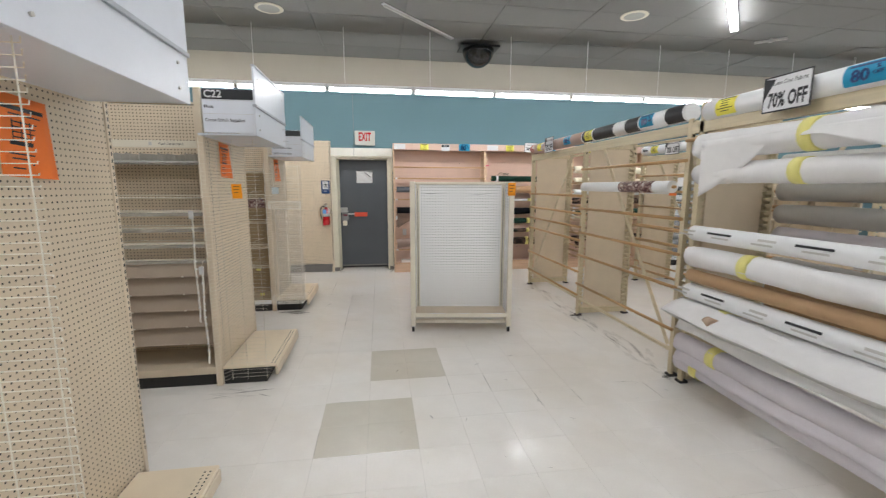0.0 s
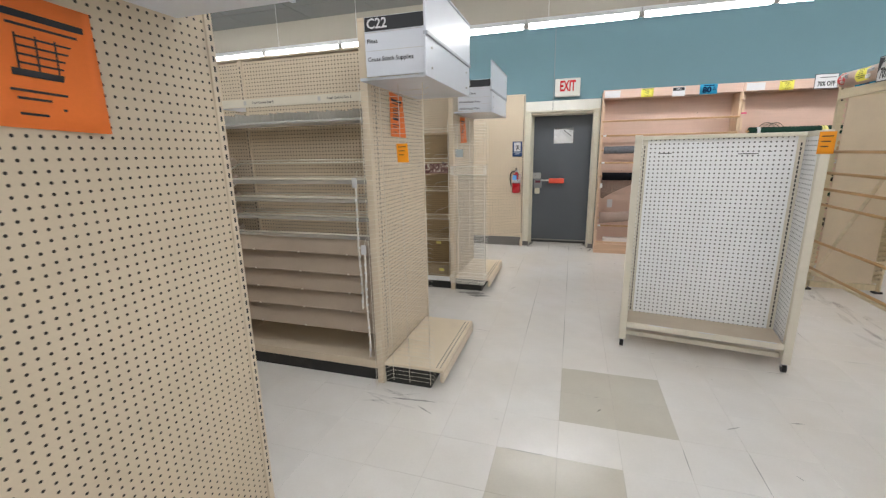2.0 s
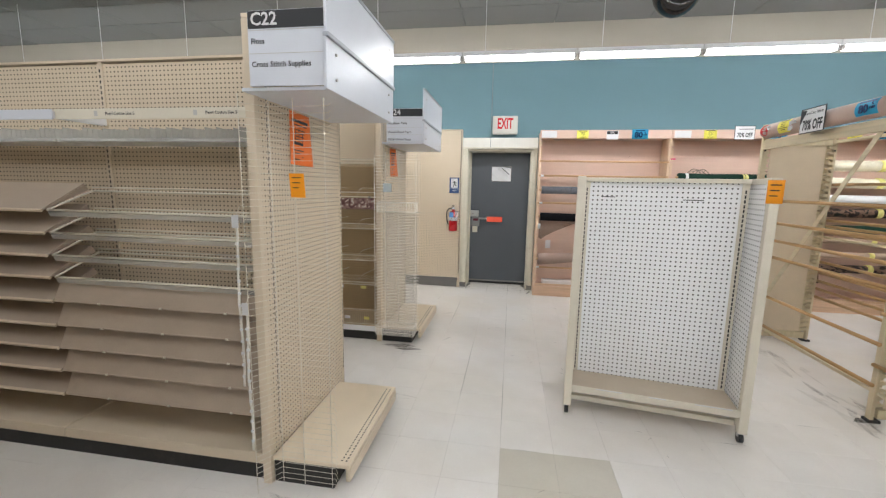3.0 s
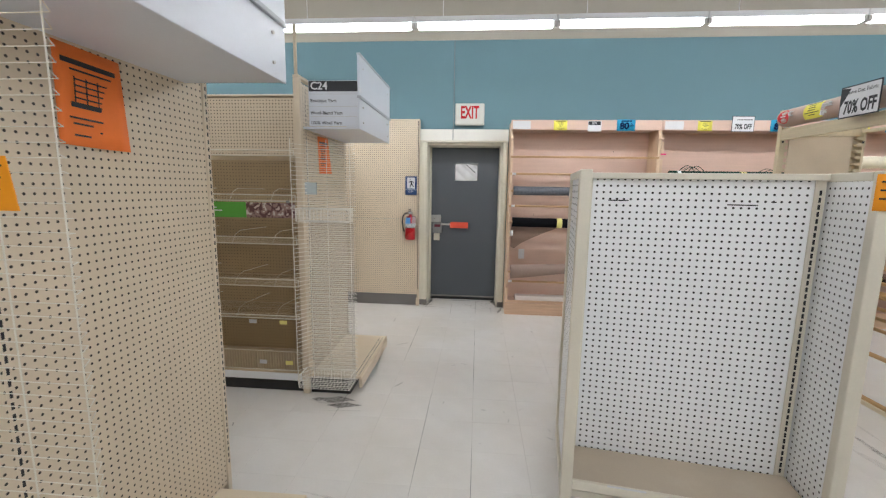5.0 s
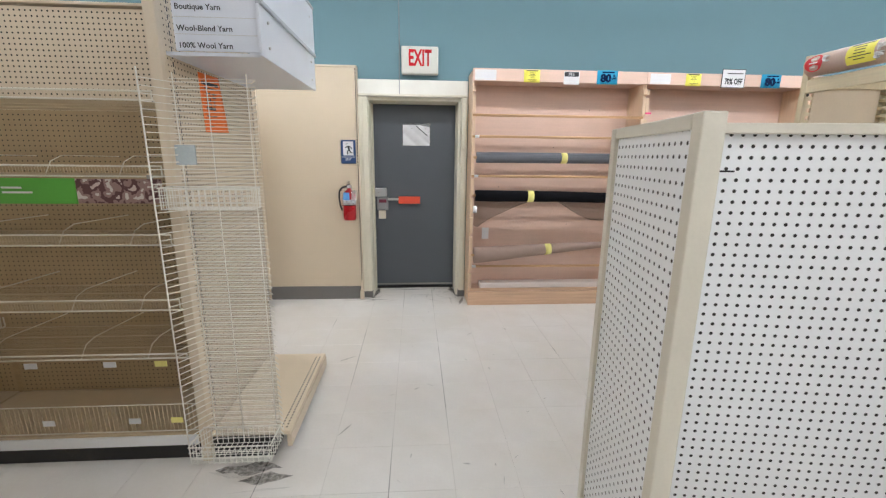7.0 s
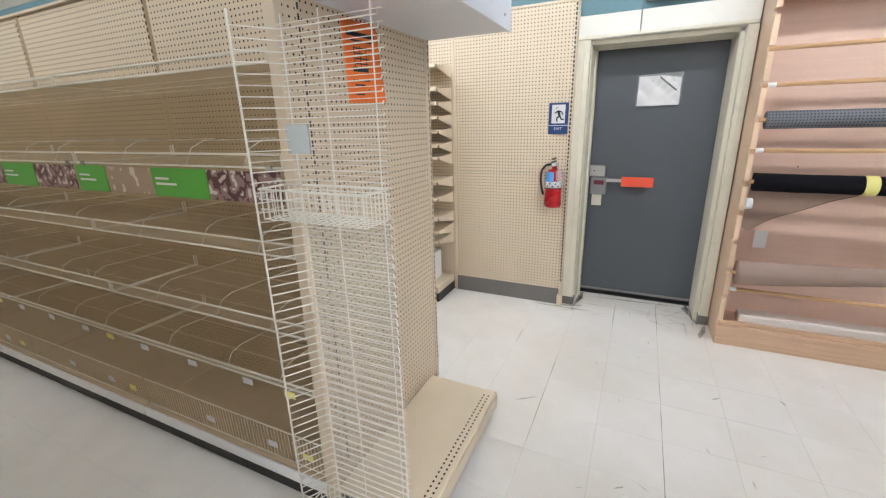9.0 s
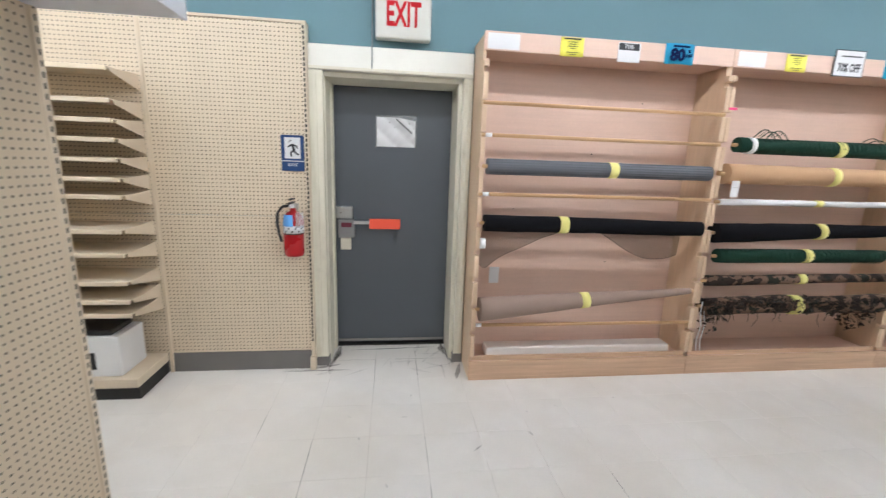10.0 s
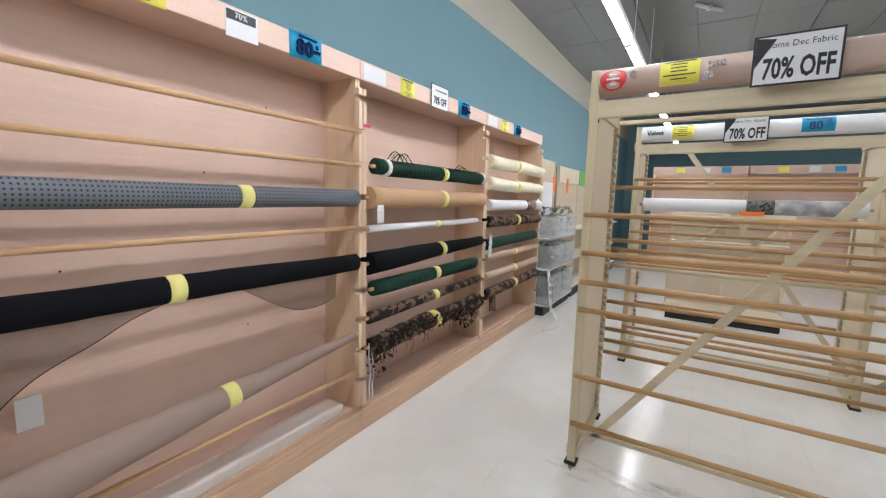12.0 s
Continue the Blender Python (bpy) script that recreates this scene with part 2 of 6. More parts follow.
PHOTO = patchy("pale_printed_photo", [(0.5, 0.42, 0.34), (0.38, 0.28, 0.2), (0.62, 0.55, 0.46)], 14, 0.5)
TAN2 = mat("tan_carpet_roll", (0.42, 0.27, 0.15), 0.9, bump=0.5)
SILVER = mat("silver_vinyl", (0.72, 0.72, 0.74), 0.2, var=0.06, scale=10)
GREENS = mat("green_header_strip", (0.09, 0.36, 0.045), 0.5)
CARTG = mat("lime_green_plastic", (0.09, 0.5, 0.06), 0.35)
NET = veil("brown_net", (0.075, 0.053, 0.042), 0.5, weave=900)
CLEAR = veil("clear_plastic", (0.75, 0.78, 0.8), 0.3, 0.15)
CLEARW = veil("clear_price_channel", (0.75, 0.74, 0.7), 0.4, 0.2)
PLATE = veil("clear_blue_plate", (0.62, 0.72, 0.76), 0.55, 0.2)
HAZE = veil("rack_haze_veil", (0.8, 0.79, 0.76), 0.14, 0.2)
LENS = glow("lit_fluorescent_lens", (0.95, 0.97, 1.0), TUBE)
LENS1 = glow("lit_strip_lens", (0.95, 0.97, 1.0), STRIP)
def floor_wax(m):
    """Cloudy wear that runs on from tile to tile: dull walked lanes, brighter wax, faint brown clouds."""
    n, l = m.node_tree.nodes, m.node_tree.links
    b = n["Principled BSDF"]
    src = b.inputs["Base Color"].links[0].from_socket
    geo = n.new("ShaderNodeNewGeometry")
    big = n.new("ShaderNodeTexNoise"); big.inputs["Scale"].default_value = 1.3; big.inputs["Detail"].default_value = 4; big.inputs["Roughness"].default_value = 0.5
    l.new(geo.outputs["Position"], big.inputs["Vector"])
    ramp = n.new("ShaderNodeValToRGB")
    ramp.color_ramp.elements[0].position, ramp.color_ramp.elements[1].position = 0.33, 0.6
    ramp.color_ramp.elements[0].color = (0.91, 0.885, 0.845, 1); ramp.color_ramp.elements[1].color = (1, 1, 1, 1)
    l.new(big.outputs["Fac"], ramp.inputs["Fac"])
    mx = n.new("ShaderNodeMixRGB"); mx.blend_type = "MULTIPLY"; mx.inputs[0].default_value = 0.8
    l.new(src, mx.inputs[1]); l.new(ramp.outputs["Color"], mx.inputs[2]); l.new(mx.outputs[0], b.inputs["Base Color"])
    ad = n.new("ShaderNodeMath"); ad.operation = "MULTIPLY"
    l.new(big.outputs["Fac"], ad.inputs[0]); l.new(big.outputs["Fac"], ad.inputs[1])
    rr = n.new("ShaderNodeMapRange"); rr.inputs[1].default_value = 0.15; rr.inputs[2].default_value = 0.38; rr.inputs[3].default_value = 0.25; rr.inputs[4].default_value = 0.14
    l.new(ad.outputs[0], rr.inputs[0]); l.new(rr.outputs[0], b.inputs["Roughness"])
    return m


TILE = tinted(mat("waxed_vinyl_tile", (0.86, 0.835, 0.8), 0.19, var=0.035, scale=5, grain=70, bump=0.012, dirt=0.1, dirtcol=(0.48, 0.45, 0.41)), 0.007)
TILEB = tinted(mat("beige_vinyl_tile", (0.655, 0.62, 0.54), 0.24, var=0.04, scale=5, grain=70, bump=0.012, dirt=0.06), 0.015)
floor_wax(TILE); floor_wax(TILEB)
GRIME = veil("floor_grime", (0.07, 0.06, 0.05), 0.45, 0.8, weave=60)
STAIN = veil("brown_wear_stain", (0.2, 0.155, 0.11), 0.1, 0.6, weave=25)
SCUFF = veil("black_heel_marks", (0.05, 0.046, 0.04), 0.4, 0.7, weave=160)
JOINT = mat("tile_joint", (0.56, 0.53, 0.48), 0.8, var=0.35, scale=3)

# ---- mesh helpers ----
def bm_new():
    return bmesh.new()


def box(bm, x0, x1, y0, y1, z0, z1, bevel=0.0):
    x0, x1 = min(x0, x1), max(x0, x1); y0, y1 = min(y0, y1), max(y0, y1); z0, z1 = min(z0, z1), max(z0, z1)
    v = [bm.verts.new(p) for p in ((x0, y0, z0), (x1, y0, z0), (x1, y1, z0), (x0, y1, z0), (x0, y0, z1), (x1, y0, z1), (x1, y1, z1), (x0, y1, z1))]
    fs = [bm.faces.new([v[i] for i in q]) for q in ((3, 2, 1, 0), (4, 5, 6, 7), (0, 1, 5, 4), (1, 2, 6, 5), (2, 3, 7, 6), (3, 0, 4, 7))]
    if bevel:
        es = list({e for f in fs for e in f.edges})
        bmesh.ops.bevel(bm, geom=es, offset=bevel, segments=2, affect="EDGES", profile=0.5)
    return bm


def tube(bm, p, q, r, seg=6, r2=None, caps=True):
    """A round bar from p to q."""
    p, q = Vector(p), Vector(q)
    d = (q - p).normalized()
    a = d.orthogonal().normalized(); c = d.cross(a)
    r2 = r if r2 is None else r2
    ra = [bm.verts.new(p + (a * math.cos(t) + c * math.sin(t)) * r) for t in (2 * math.pi * i / seg for i in range(seg))]
    rb = [bm.verts.new(q + (a * math.cos(t) + c * math.sin(t)) * r2) for t in (2 * math.pi * i / seg for i in range(seg))]
    for i in range(seg):
        f = bm.faces.new((ra[i], ra[(i + 1) % seg], rb[(i + 1) % seg], rb[i]))
        f.smooth = seg > 5
    if caps:
        bm.faces.new(ra[::-1]); bm.faces.new(rb)
    return bm


def wire(bm, pts, r, seg=5):
    for a, b in zip(pts, pts[1:]):
        tube(bm, a, b, r, seg)
    return bm


def lathe(bm, prof, origin=(0, 0, 0), seg=20):
    """Turn a profile of (radius, height) about the upright axis."""
    rings = []
    for r, z in prof:
        rings.append([bm.verts.new((origin[0] + r * math.cos(2 * math.pi * i / seg), origin[1] + r * math.sin(2 * math.pi * i / seg), origin[2] + z)) for i in range(seg)])
    for a, b in zip(rings, rings[1:]):
        for i in range(seg):
            f = bm.faces.new((a[i], a[(i + 1) % seg], b[(i + 1) % seg], b[i])); f.smooth = True
    bm.faces.new(rings[0][::-1]); bm.faces.new(rings[-1])
    return bm


def sheet(bm, fn, nu, nv, thick=0.0):
    """A cloth or paper surface from fn(u, v), 0..1."""
    g = [[bm.verts.new(fn(i / nu, j / nv)) for j in range(nv + 1)] for i in range(nu + 1)]
    for i in range(nu):
        for j in range(nv):
            f = bm.faces.new((g[i][j], g[i + 1][j], g[i + 1][j + 1], g[i][j + 1])); f.smooth = True
    if thick:
        bmesh.ops.recalc_face_normals(bm, faces=bm.faces)
        bmesh.ops.solidify(bm, geom=list(bm.faces), thickness=thick)
    return bm


def mesh_of(name, bm, material):
    bmesh.ops.recalc_face_normals(bm, faces=bm.faces)
    me = bpy.data.meshes.new(name)
    bm.to_mesh(me); bm.free()
    if material:
        me.materials.append(material)
    return me


STUFF = {"slot_row", "grid_wires", "grime", "scuff_marks", "deck_slots", "basket_wires", "fence_wires", "pen_marks", "dividers", "screw_heads", "leaf_scraps", "greenery", "loops"}


def part(name, bm, material, parent, label=""):
    me = bm if isinstance(bm, bpy.types.Mesh) else mesh_of(name, bm, material)
    ob = new(name, me)
    ob.parent = parent
    if label:
        ob["label"] = label
    if name in STUFF:
        ob["kind"] = "stuff"
    return ob


def thing(name, at, label, category, group="", rz=0.0, kind=""):
    e = new(name)
    e.empty_display_size = 0.1
    e.matrix_basis = pose(*at, 0, 0, rz)
    return tagged(e, label, category, group, kind)


def solid(name, bm, material, label, category="", kind="", group=""):
    ob = new(name, mesh_of(name, bm, material))
    return tagged(ob, label, category, group, kind)


def lettering(text, size, material, m, depth=0.0006, parent=None, name="lettering", squeeze=1.0, bold=0.0):
    """Raised printed words as a mesh, lying in the local x, y plane of m."""
    cu = bpy.data.curves.new(name, "FONT")
    cu.body, cu.size, cu.align_x, cu.align_y, cu.extrude, cu.resolution_u, cu.offset = text, size, "CENTER", "CENTER", depth, 2, bold
    tmp = bpy.data.objects.new(name, cu)
    scene.collection.objects.link(tmp)
    bpy.context.view_layer.update()
    me = bpy.data.meshes.new_from_object(tmp.evaluated_get(bpy.context.evaluated_depsgraph_get()))
    bpy.data.objects.remove(tmp)
    me.transform(m @ Matrix.Diagonal((squeeze, 1, 1, 1)))
    me.materials.clear(); me.materials.append(material)
    return part(name, me, None, parent)


FACE_S = Matrix.Rotation(radians(90), 4, "X")                      # words that face -y
FACE_E = Matrix.Rotation(radians(90), 4, "Z") @ FACE_S             # words that face +x
FACE_W = Matrix.Rotation(radians(-90), 4, "Z") @ FACE_S            # words that face -x


def at(x, y, z, turn=FACE_S):
    return Matrix.Translation((x, y, z)) @ turn

# ---- the large structure ----
X0, X1, Y0, Y1 = -9.0, 14.0, -16.0, 7.5
CEIL_Z, TEAL_Z = 3.78, 3.28
floor = solid("floor", box(bm_new(), X0, X1, Y0, Y1 + 0.45, -0.2, -0.0012), JOINT, "light grey waxed vinyl tile floor with scuffs", kind="structure")

wall = thing("wall_north", (0, 0, 0), "teal painted back wall with cream upper band", "wall", kind="structure")
DX0, DX1, DZ = -0.40, 0.60, 2.09
b = bm_new()
box(b, X0, DX0, Y1, Y1 + 0.42, 0, TEAL_Z); box(b, DX1, X1, Y1, Y1 + 0.42, 0, TEAL_Z); box(b, DX0, DX1, Y1, Y1 + 0.42, DZ, TEAL_Z)
part("wall_face", b, TEAL, wall)
part("upper_band", box(bm_new(), X0, X1, Y1 - 0.004, Y1 + 0.42, TEAL_Z, CEIL_Z + 0.1), CREAMW, wall, "cream painted band above the teal")
solid("wall_west", box(bm_new(), X0 - 0.2, X0, Y0, Y1 + 0.42, 0, CEIL_Z + 0.1), CREAMW, "plain cream painted wall", kind="structure")
solid("wall_east", box(bm_new(), X1, X1 + 0.2, Y0, Y1 + 0.42, 0, CEIL_Z + 0.1), TEAL, "teal painted side wall", kind="structure")
solid("wall_south", box(bm_new(), X0, X1, Y0 - 0.2, Y0, 0, CEIL_Z + 0.1), CREAMW, "plain cream painted wall", kind="structure")
b = bm_new()
cw, cl = 0.61, 1.22
nx, ny = int((X1 - X0) / cl) + 1, int((Y1 - Y0) / cw) + 1
rng = random.Random(4)
for i in range(nx):
    for j in range(ny):
        sag = rng.uniform(0, 0.004)
        box(b, X0 + i * cl + 0.006, min(X1, X0 + (i + 1) * cl - 0.006), Y1 - (j + 1) * cw + 0.006, Y1 - j * cw - 0.006, CEIL_Z + sag, CEIL_Z + 0.03)
box(b, X0, X1, Y0, Y1 + 0.42, CEIL_Z + 0.031, CEIL_Z + 0.12)
solid("ceiling", b, CEIL, "dingy grey suspended ceiling tiles", kind="structure")

# door recess, frame and door
fr = thing("door_frame", (0, Y1, 0), "ivory painted steel door frame with scuffed base", "door frame", kind="structure")
for s, xa, xb in ((-1, -0.466, -0.372), (1, 0.562, 0.625)):
    part("jamb", box(bm_new(), xa, xb, -0.06, -0.002, 0, 2.075, 0.006), FRAMEW, fr)
    inner = xb if s < 0 else xa
    part("reveal", box(bm_new(), inner - (0.028 if s < 0 else -0.006), inner + (0.006 if s < 0 else -0.028) * 1.0, 0.0, 0.31, 0, 2.07, 0.004), FRAMEW, fr)
    part("stop", box(bm_new(), inner + (0.0 if s < 0 else -0.022), inner + (0.022 if s < 0 else 0.0), 0.22, 0.30, 0, 2.07, 0.004), FRAMEW, fr)
    part("plinth_block", box(bm_new(), xa - 0.004, xb + 0.004, -0.066, -0.0, 0, 0.07, 0.004), BASEB, fr, "dark scuffed foot of the jamb")
part("header", box(bm_new(), -0.466, 0.625, -0.05, -0.002, 2.076, 2.235, 0.006), mat("ivory_header_paint", (0.76, 0.745, 0.68), 0.5, var=0.04, dirt=0.12, dirtcol=(0.45, 0.42, 0.36)), fr)
for xa, xb in ((-0.43, -0.412), (0.592, 0.61)):
    part("moulding", box(bm_new(), xa, xb, -0.068, -0.0605, 0.075, 2.07, 0.003), FRAMEW, fr)
part("moulding", box(bm_new(), -0.46, 0.62, -0.06, -0.0505, 2.08, 2.1, 0.003), FRAMEW, fr)
part("top_stop", box(bm_new(), -0.372, 0.562, 0.0, 0.31, 2.045, 2.088, 0.004), FRAMEW, fr)
part("threshold", box(bm_new(), -0.36, 0.55, 0.27, 0.36, 0.0, 0.008, 0.002), DARK, fr, "dark worn threshold")

dr = thing("door_1", (-0.36, Y1 + 0.31, 0.012), "closed slate grey steel exit door", "door", kind="structure")
part("leaf", box(bm_new(), 0.004, 0.906, 0, 0.045, 0.004, 2.03, 0.003), DOORG, dr)
part("door_sweep", box(bm_new(), 0.012, 0.9, -0.012, -0.0008, 0.016, 0.036, 0.003), mat("dull_metal_sweep", (0.3, 0.29, 0.27), 0.5, dirt=0.3), dr, "dull metal door sweep")
h = part("alarm_lock", box(bm_new(), 0.03, 0.155, -0.055, 0, 0.9, 1.045, 0.008), mat("dull_grey_casting", (0.27, 0.27, 0.275), 0.4, metal=0.4, var=0.1), dr, "grey cast exit alarm box")
part("upper_case", box(bm_new(), 0.012, 0.14, -0.048, 0, 1.05, 1.145, 0.008), STEEL, dr, "brushed steel upper case")
part("lock_label", box(bm_new(), 0.055, 0.135, -0.058, -0.055, 0.985, 1.02), mat("maroon_label", (0.15, 0.02, 0.04)), h)
part("lock_plate", box(bm_new(), 0.045, 0.125, -0.03, 0, 0.8, 0.895, 0.006), FRAMEC, dr, "pale lower lock plate")
part("push_bar", box(bm_new(), 0.15, 0.30, -0.06, -0.03, 1.01, 1.035, 0.004), STEEL, dr)
part("push_paddle", box(bm_new(), 0.27, 0.51, -0.072, -0.05, 0.975, 1.055, 0.006), mat("red_orange_plastic", (0.85, 0.1, 0.05), 0.4), dr, "red-orange push paddle")
for z in (0.25, 1.05, 1.8):
    part("hinge", tube(bm_new(), (0.905, -0.006, z), (0.905, -0.006, z + 0.11), 0.008, 8), STEEL, dr)

notice = thing("paper_notice", (0.11, Y1 + 0.304, 1.73), "crumpled white paper notice in clear sleeve taped to door", "notice")
part("sleeve", sheet(bm_new(), lambda u, v: (-0.155 + 0.31 * u, 0.006 - 0.008 * abs(math.sin(7 * u + 3 * v)), -0.12 + 0.235 * v + 0.01 * u), 12, 8), CLEAR, notice)
part("sheet", sheet(bm_new(), lambda u, v: (-0.145 + 0.29 * u, 0.003 - 0.014 * abs(math.sin(6 * u + 5 * v)) - 0.006 * abs(math.sin(13 * u - 9 * v)), -0.112 + 0.215 * v - 0.05 * v * max(0, u - 0.6)), 24, 18), PAPER, notice)
part("diagonal_stroke", sheet(bm_new(), lambda u, v: (0.0 + 0.12 * u, -0.023, 0.085 - 0.1 * u + 0.014 * v), 4, 1), mat("dark_grey_stroke", (0.12, 0.12, 0.13)), notice, "dark grey diagonal stroke")

ex = thing("exit_sign", (0.146, Y1, 2.407), "white box exit sign with red letters above the door", "exit sign")
part("housing", box(bm_new(), -0.178, 0.178, -0.10, -0.012, -0.125, 0.125, 0.012), mat("aged_white_sign_case", (0.56, 0.56, 0.51), 0.45, var=0.05), ex)
part("back_plate", box(bm_new(), -0.16, 0.16, -0.012, 0.0, -0.11, 0.11), WHITE, ex)
lettering("EXIT", 0.2, REDINK, at(0, -0.1012, 0.012), parent=ex, squeeze=0.54, bold=0.006)
cb = thing("wall_cable", (-0.055, Y1, 0), "thin grey cable running down the teal wall", "cable")
part("cable", wire(bm_new(), [(0, -0.006, 3.27), (0.002, -0.006, 2.6), (0, -0.006, 2.24), (0.0, -0.054, 2.235), (0.0, -0.054, 2.08)], 0.004), mat("grey_cable", (0.25, 0.27, 0.28)), cb)

# peg panels and baseboard on the back wall
pw = thing("wall_pegboard", (0, 7.40, 0), "cream pegboard panels along the back wall", "pegboard", kind="structure")
for xa, xb in ((-1.44, -0.485), (-2.66, -1.445), (-3.88, -2.665), (-5.1, -3.885)):
    part("panel", box(bm_new(), xa, xb, 0, 0.012, 0.145, 1.12), PEG_W, pw)
    part("panel", box(bm_new(), xa, xb, 0, 0.012, 1.123, 2.325), PEG_W, pw)
    part("upright", box(bm_new(), xa - 0.012, xa + 0.012, -0.01, 0.05, 0.0, 2.34, 0.002), CREAM, pw)
    part("slot_row", box(bm_new(), xa - 0.003, xa + 0.003, -0.0115, -0.0095, 0.2, 2.3), SLOT_Y, pw, "dark slotted upright")
part("upright", box(bm_new(), -0.486, -0.462, -0.012, 0.09, 0.0, 2.345, 0.003), CREAM, pw)
b = bm_new()
for k in range(68):
    box(b, -0.480, -0.469, -0.0145, -0.0118, 0.22 + k * 0.031, 0.2405 + k * 0.031)
part("slot_row", b, BLACK, pw, "row of dark slots in the upright")
part("upright_foot", box(bm_new(), -0.495, -0.455, -0.03, 0.02, 0, 0.1, 0.003), CREAM, pw)
part("top_cap", box(bm_new(), -5.1, -0.46, -0.01, 0.09, 2.327, 2.345, 0.003), CREAM, pw)
solid("baseboard", box(bm_new(), -5.1, -0.487, 7.402, 7.414, 0.0, 0.14), BASEB, "dark grey vinyl baseboard under pegboard", kind="structure")

# hanging fluorescent strip along the back wall
STRIP_X = [-8.97 + 1.235 * i for i in range(17)]
for i, xa in enumerate(STRIP_X):
    sx = thing("strip_light", (xa, 6.1, 2.92), "lit white fluorescent strip light hung on thin rods", "strip light", "strip lights along the back wall")
    part("housing", box(bm_new(), 0.004, 1.231, -0.035, 0.035, 0.035, 0.085, 0.004), WHITE, sx)
    part("lens", box(bm_new(), 0.035, 1.2, -0.033, 0.033, -0.012, 0.034, 0.008), LENS1, sx, "glowing white lens")
    for xe in (0.006, 1.202):
        part("end_socket", box(bm_new(), xe, xe + 0.028, -0.03, 0.03, -0.01, 0.034, 0.003), GREYR, sx)
    part("rod", tube(bm_new(), (0.25, 0, 0.085), (0.25, 0, CEIL_Z - 2.92), 0.0035, 6), WHITE, sx)

# diagonal ceiling strips
for cx, cy, on in ((4.45, 4.3, 1), (1.0, 5.75, 0), (1.2, 2.0, 1), (-3.6, 4.2, 1), (6.5, 1.9, 1), (-2.2, 1.2, 1), (3.4, -0.2, 1), (0.4, -1.2, 1), (-2.4, -2.0, 1), (2.4, -3.2, 1), (-0.6, -4.6, 1), (5.4, -3.0, 1), (-5.5, -1.5, 1), (8.0, -2.5, 1), (-3.4, -7.4, 1), (1.0, -8.2, 1), (5.4, -7.2, 1), (-1.2, -11.2, 1), (3.2, -11.8, 1), (7.4, -11.0, 1), (-5.6, -11.4, 1), (1.0, -14.4, 1)):
    lt = thing("ceiling_strip_light", (cx, cy, CEIL_Z), "lit fluorescent strip on the ceiling" if on else "unlit narrow strip fixture on the ceiling", "ceiling light", "diagonal ceiling strips", rz=45)
    ln = 1.22 if on else 0.75
    hb = 0.045 if on else 0.022
    part("housing", box(bm_new(), -ln, ln, -hb, hb, -0.05 if on else -0.02, 0, 0.006), WHITE, lt)
    part("lens", box(bm_new(), -ln + 0.02, ln - 0.02, 0.005 - hb, hb - 0.005, -0.09 if on else -0.035, -0.051 if on else -0.021, 0.006), LENS if on else GREYR, lt, "glowing white lens" if on else "unlit lens")

cd = thing("ceiling_conduit", (6.3, 5.55, CEIL_Z), "short grey conduit stub on the ceiling", "conduit", rz=-41)
part("pipe", tube(bm_new(), (-0.2, 0, -0.03), (0.2, 0, -0.03), 0.02, 8), GREYR, cd)
part("strap", box(bm_new(), -0.02, 0.02, -0.03, 0.03, -0.055, 0.0, 0.004), STEEL, cd)
dm = thing("dome_camera", (1.98, 6.5, CEIL_Z), "black security dome hanging under the ceiling", "security camera")
part("mount", lathe(bm_new(), [(0.05, 0), (0.05, -0.05), (0.055, -0.05)]), BLACK, dm)
part("plate", box(bm_new(), -0.31, 0.31, -0.2, 0.2, -0.085, -0.05, 0.015), BLACK, dm)
part("dome", lathe(bm_new(), [(0.25 * math.cos(a), -0.085 - 0.27 * math.sin(a)) for a in [i * math.pi / 16 for i in range(8)]] + [(0.004, -0.355)], seg=28), mat("black_dome_acrylic", (0.008, 0.008, 0.009), 0.12), dm)
for sx_, sy_ in ((-0.95, 5.6), (3.75, 5.1), (-4.4, 4.0)):
    sp = thing("ceiling_speaker", (sx_, sy_, CEIL_Z), "round grey ceiling speaker grille", "ceiling speaker", "ceiling speakers")
    part("grille", lathe(bm_new(), [(0.155, 0.0), (0.155, -0.006), (0.12, -0.01), (0.02, -0.011)]), mat("grey_grille", (0.42, 0.42, 0.41), 0.8, bump=0.5), sp)
    part("rim", lathe(bm_new(), [(0.175, 0.0), (0.175, -0.004), (0.158, -0.009)]), FRAMEC, sp)

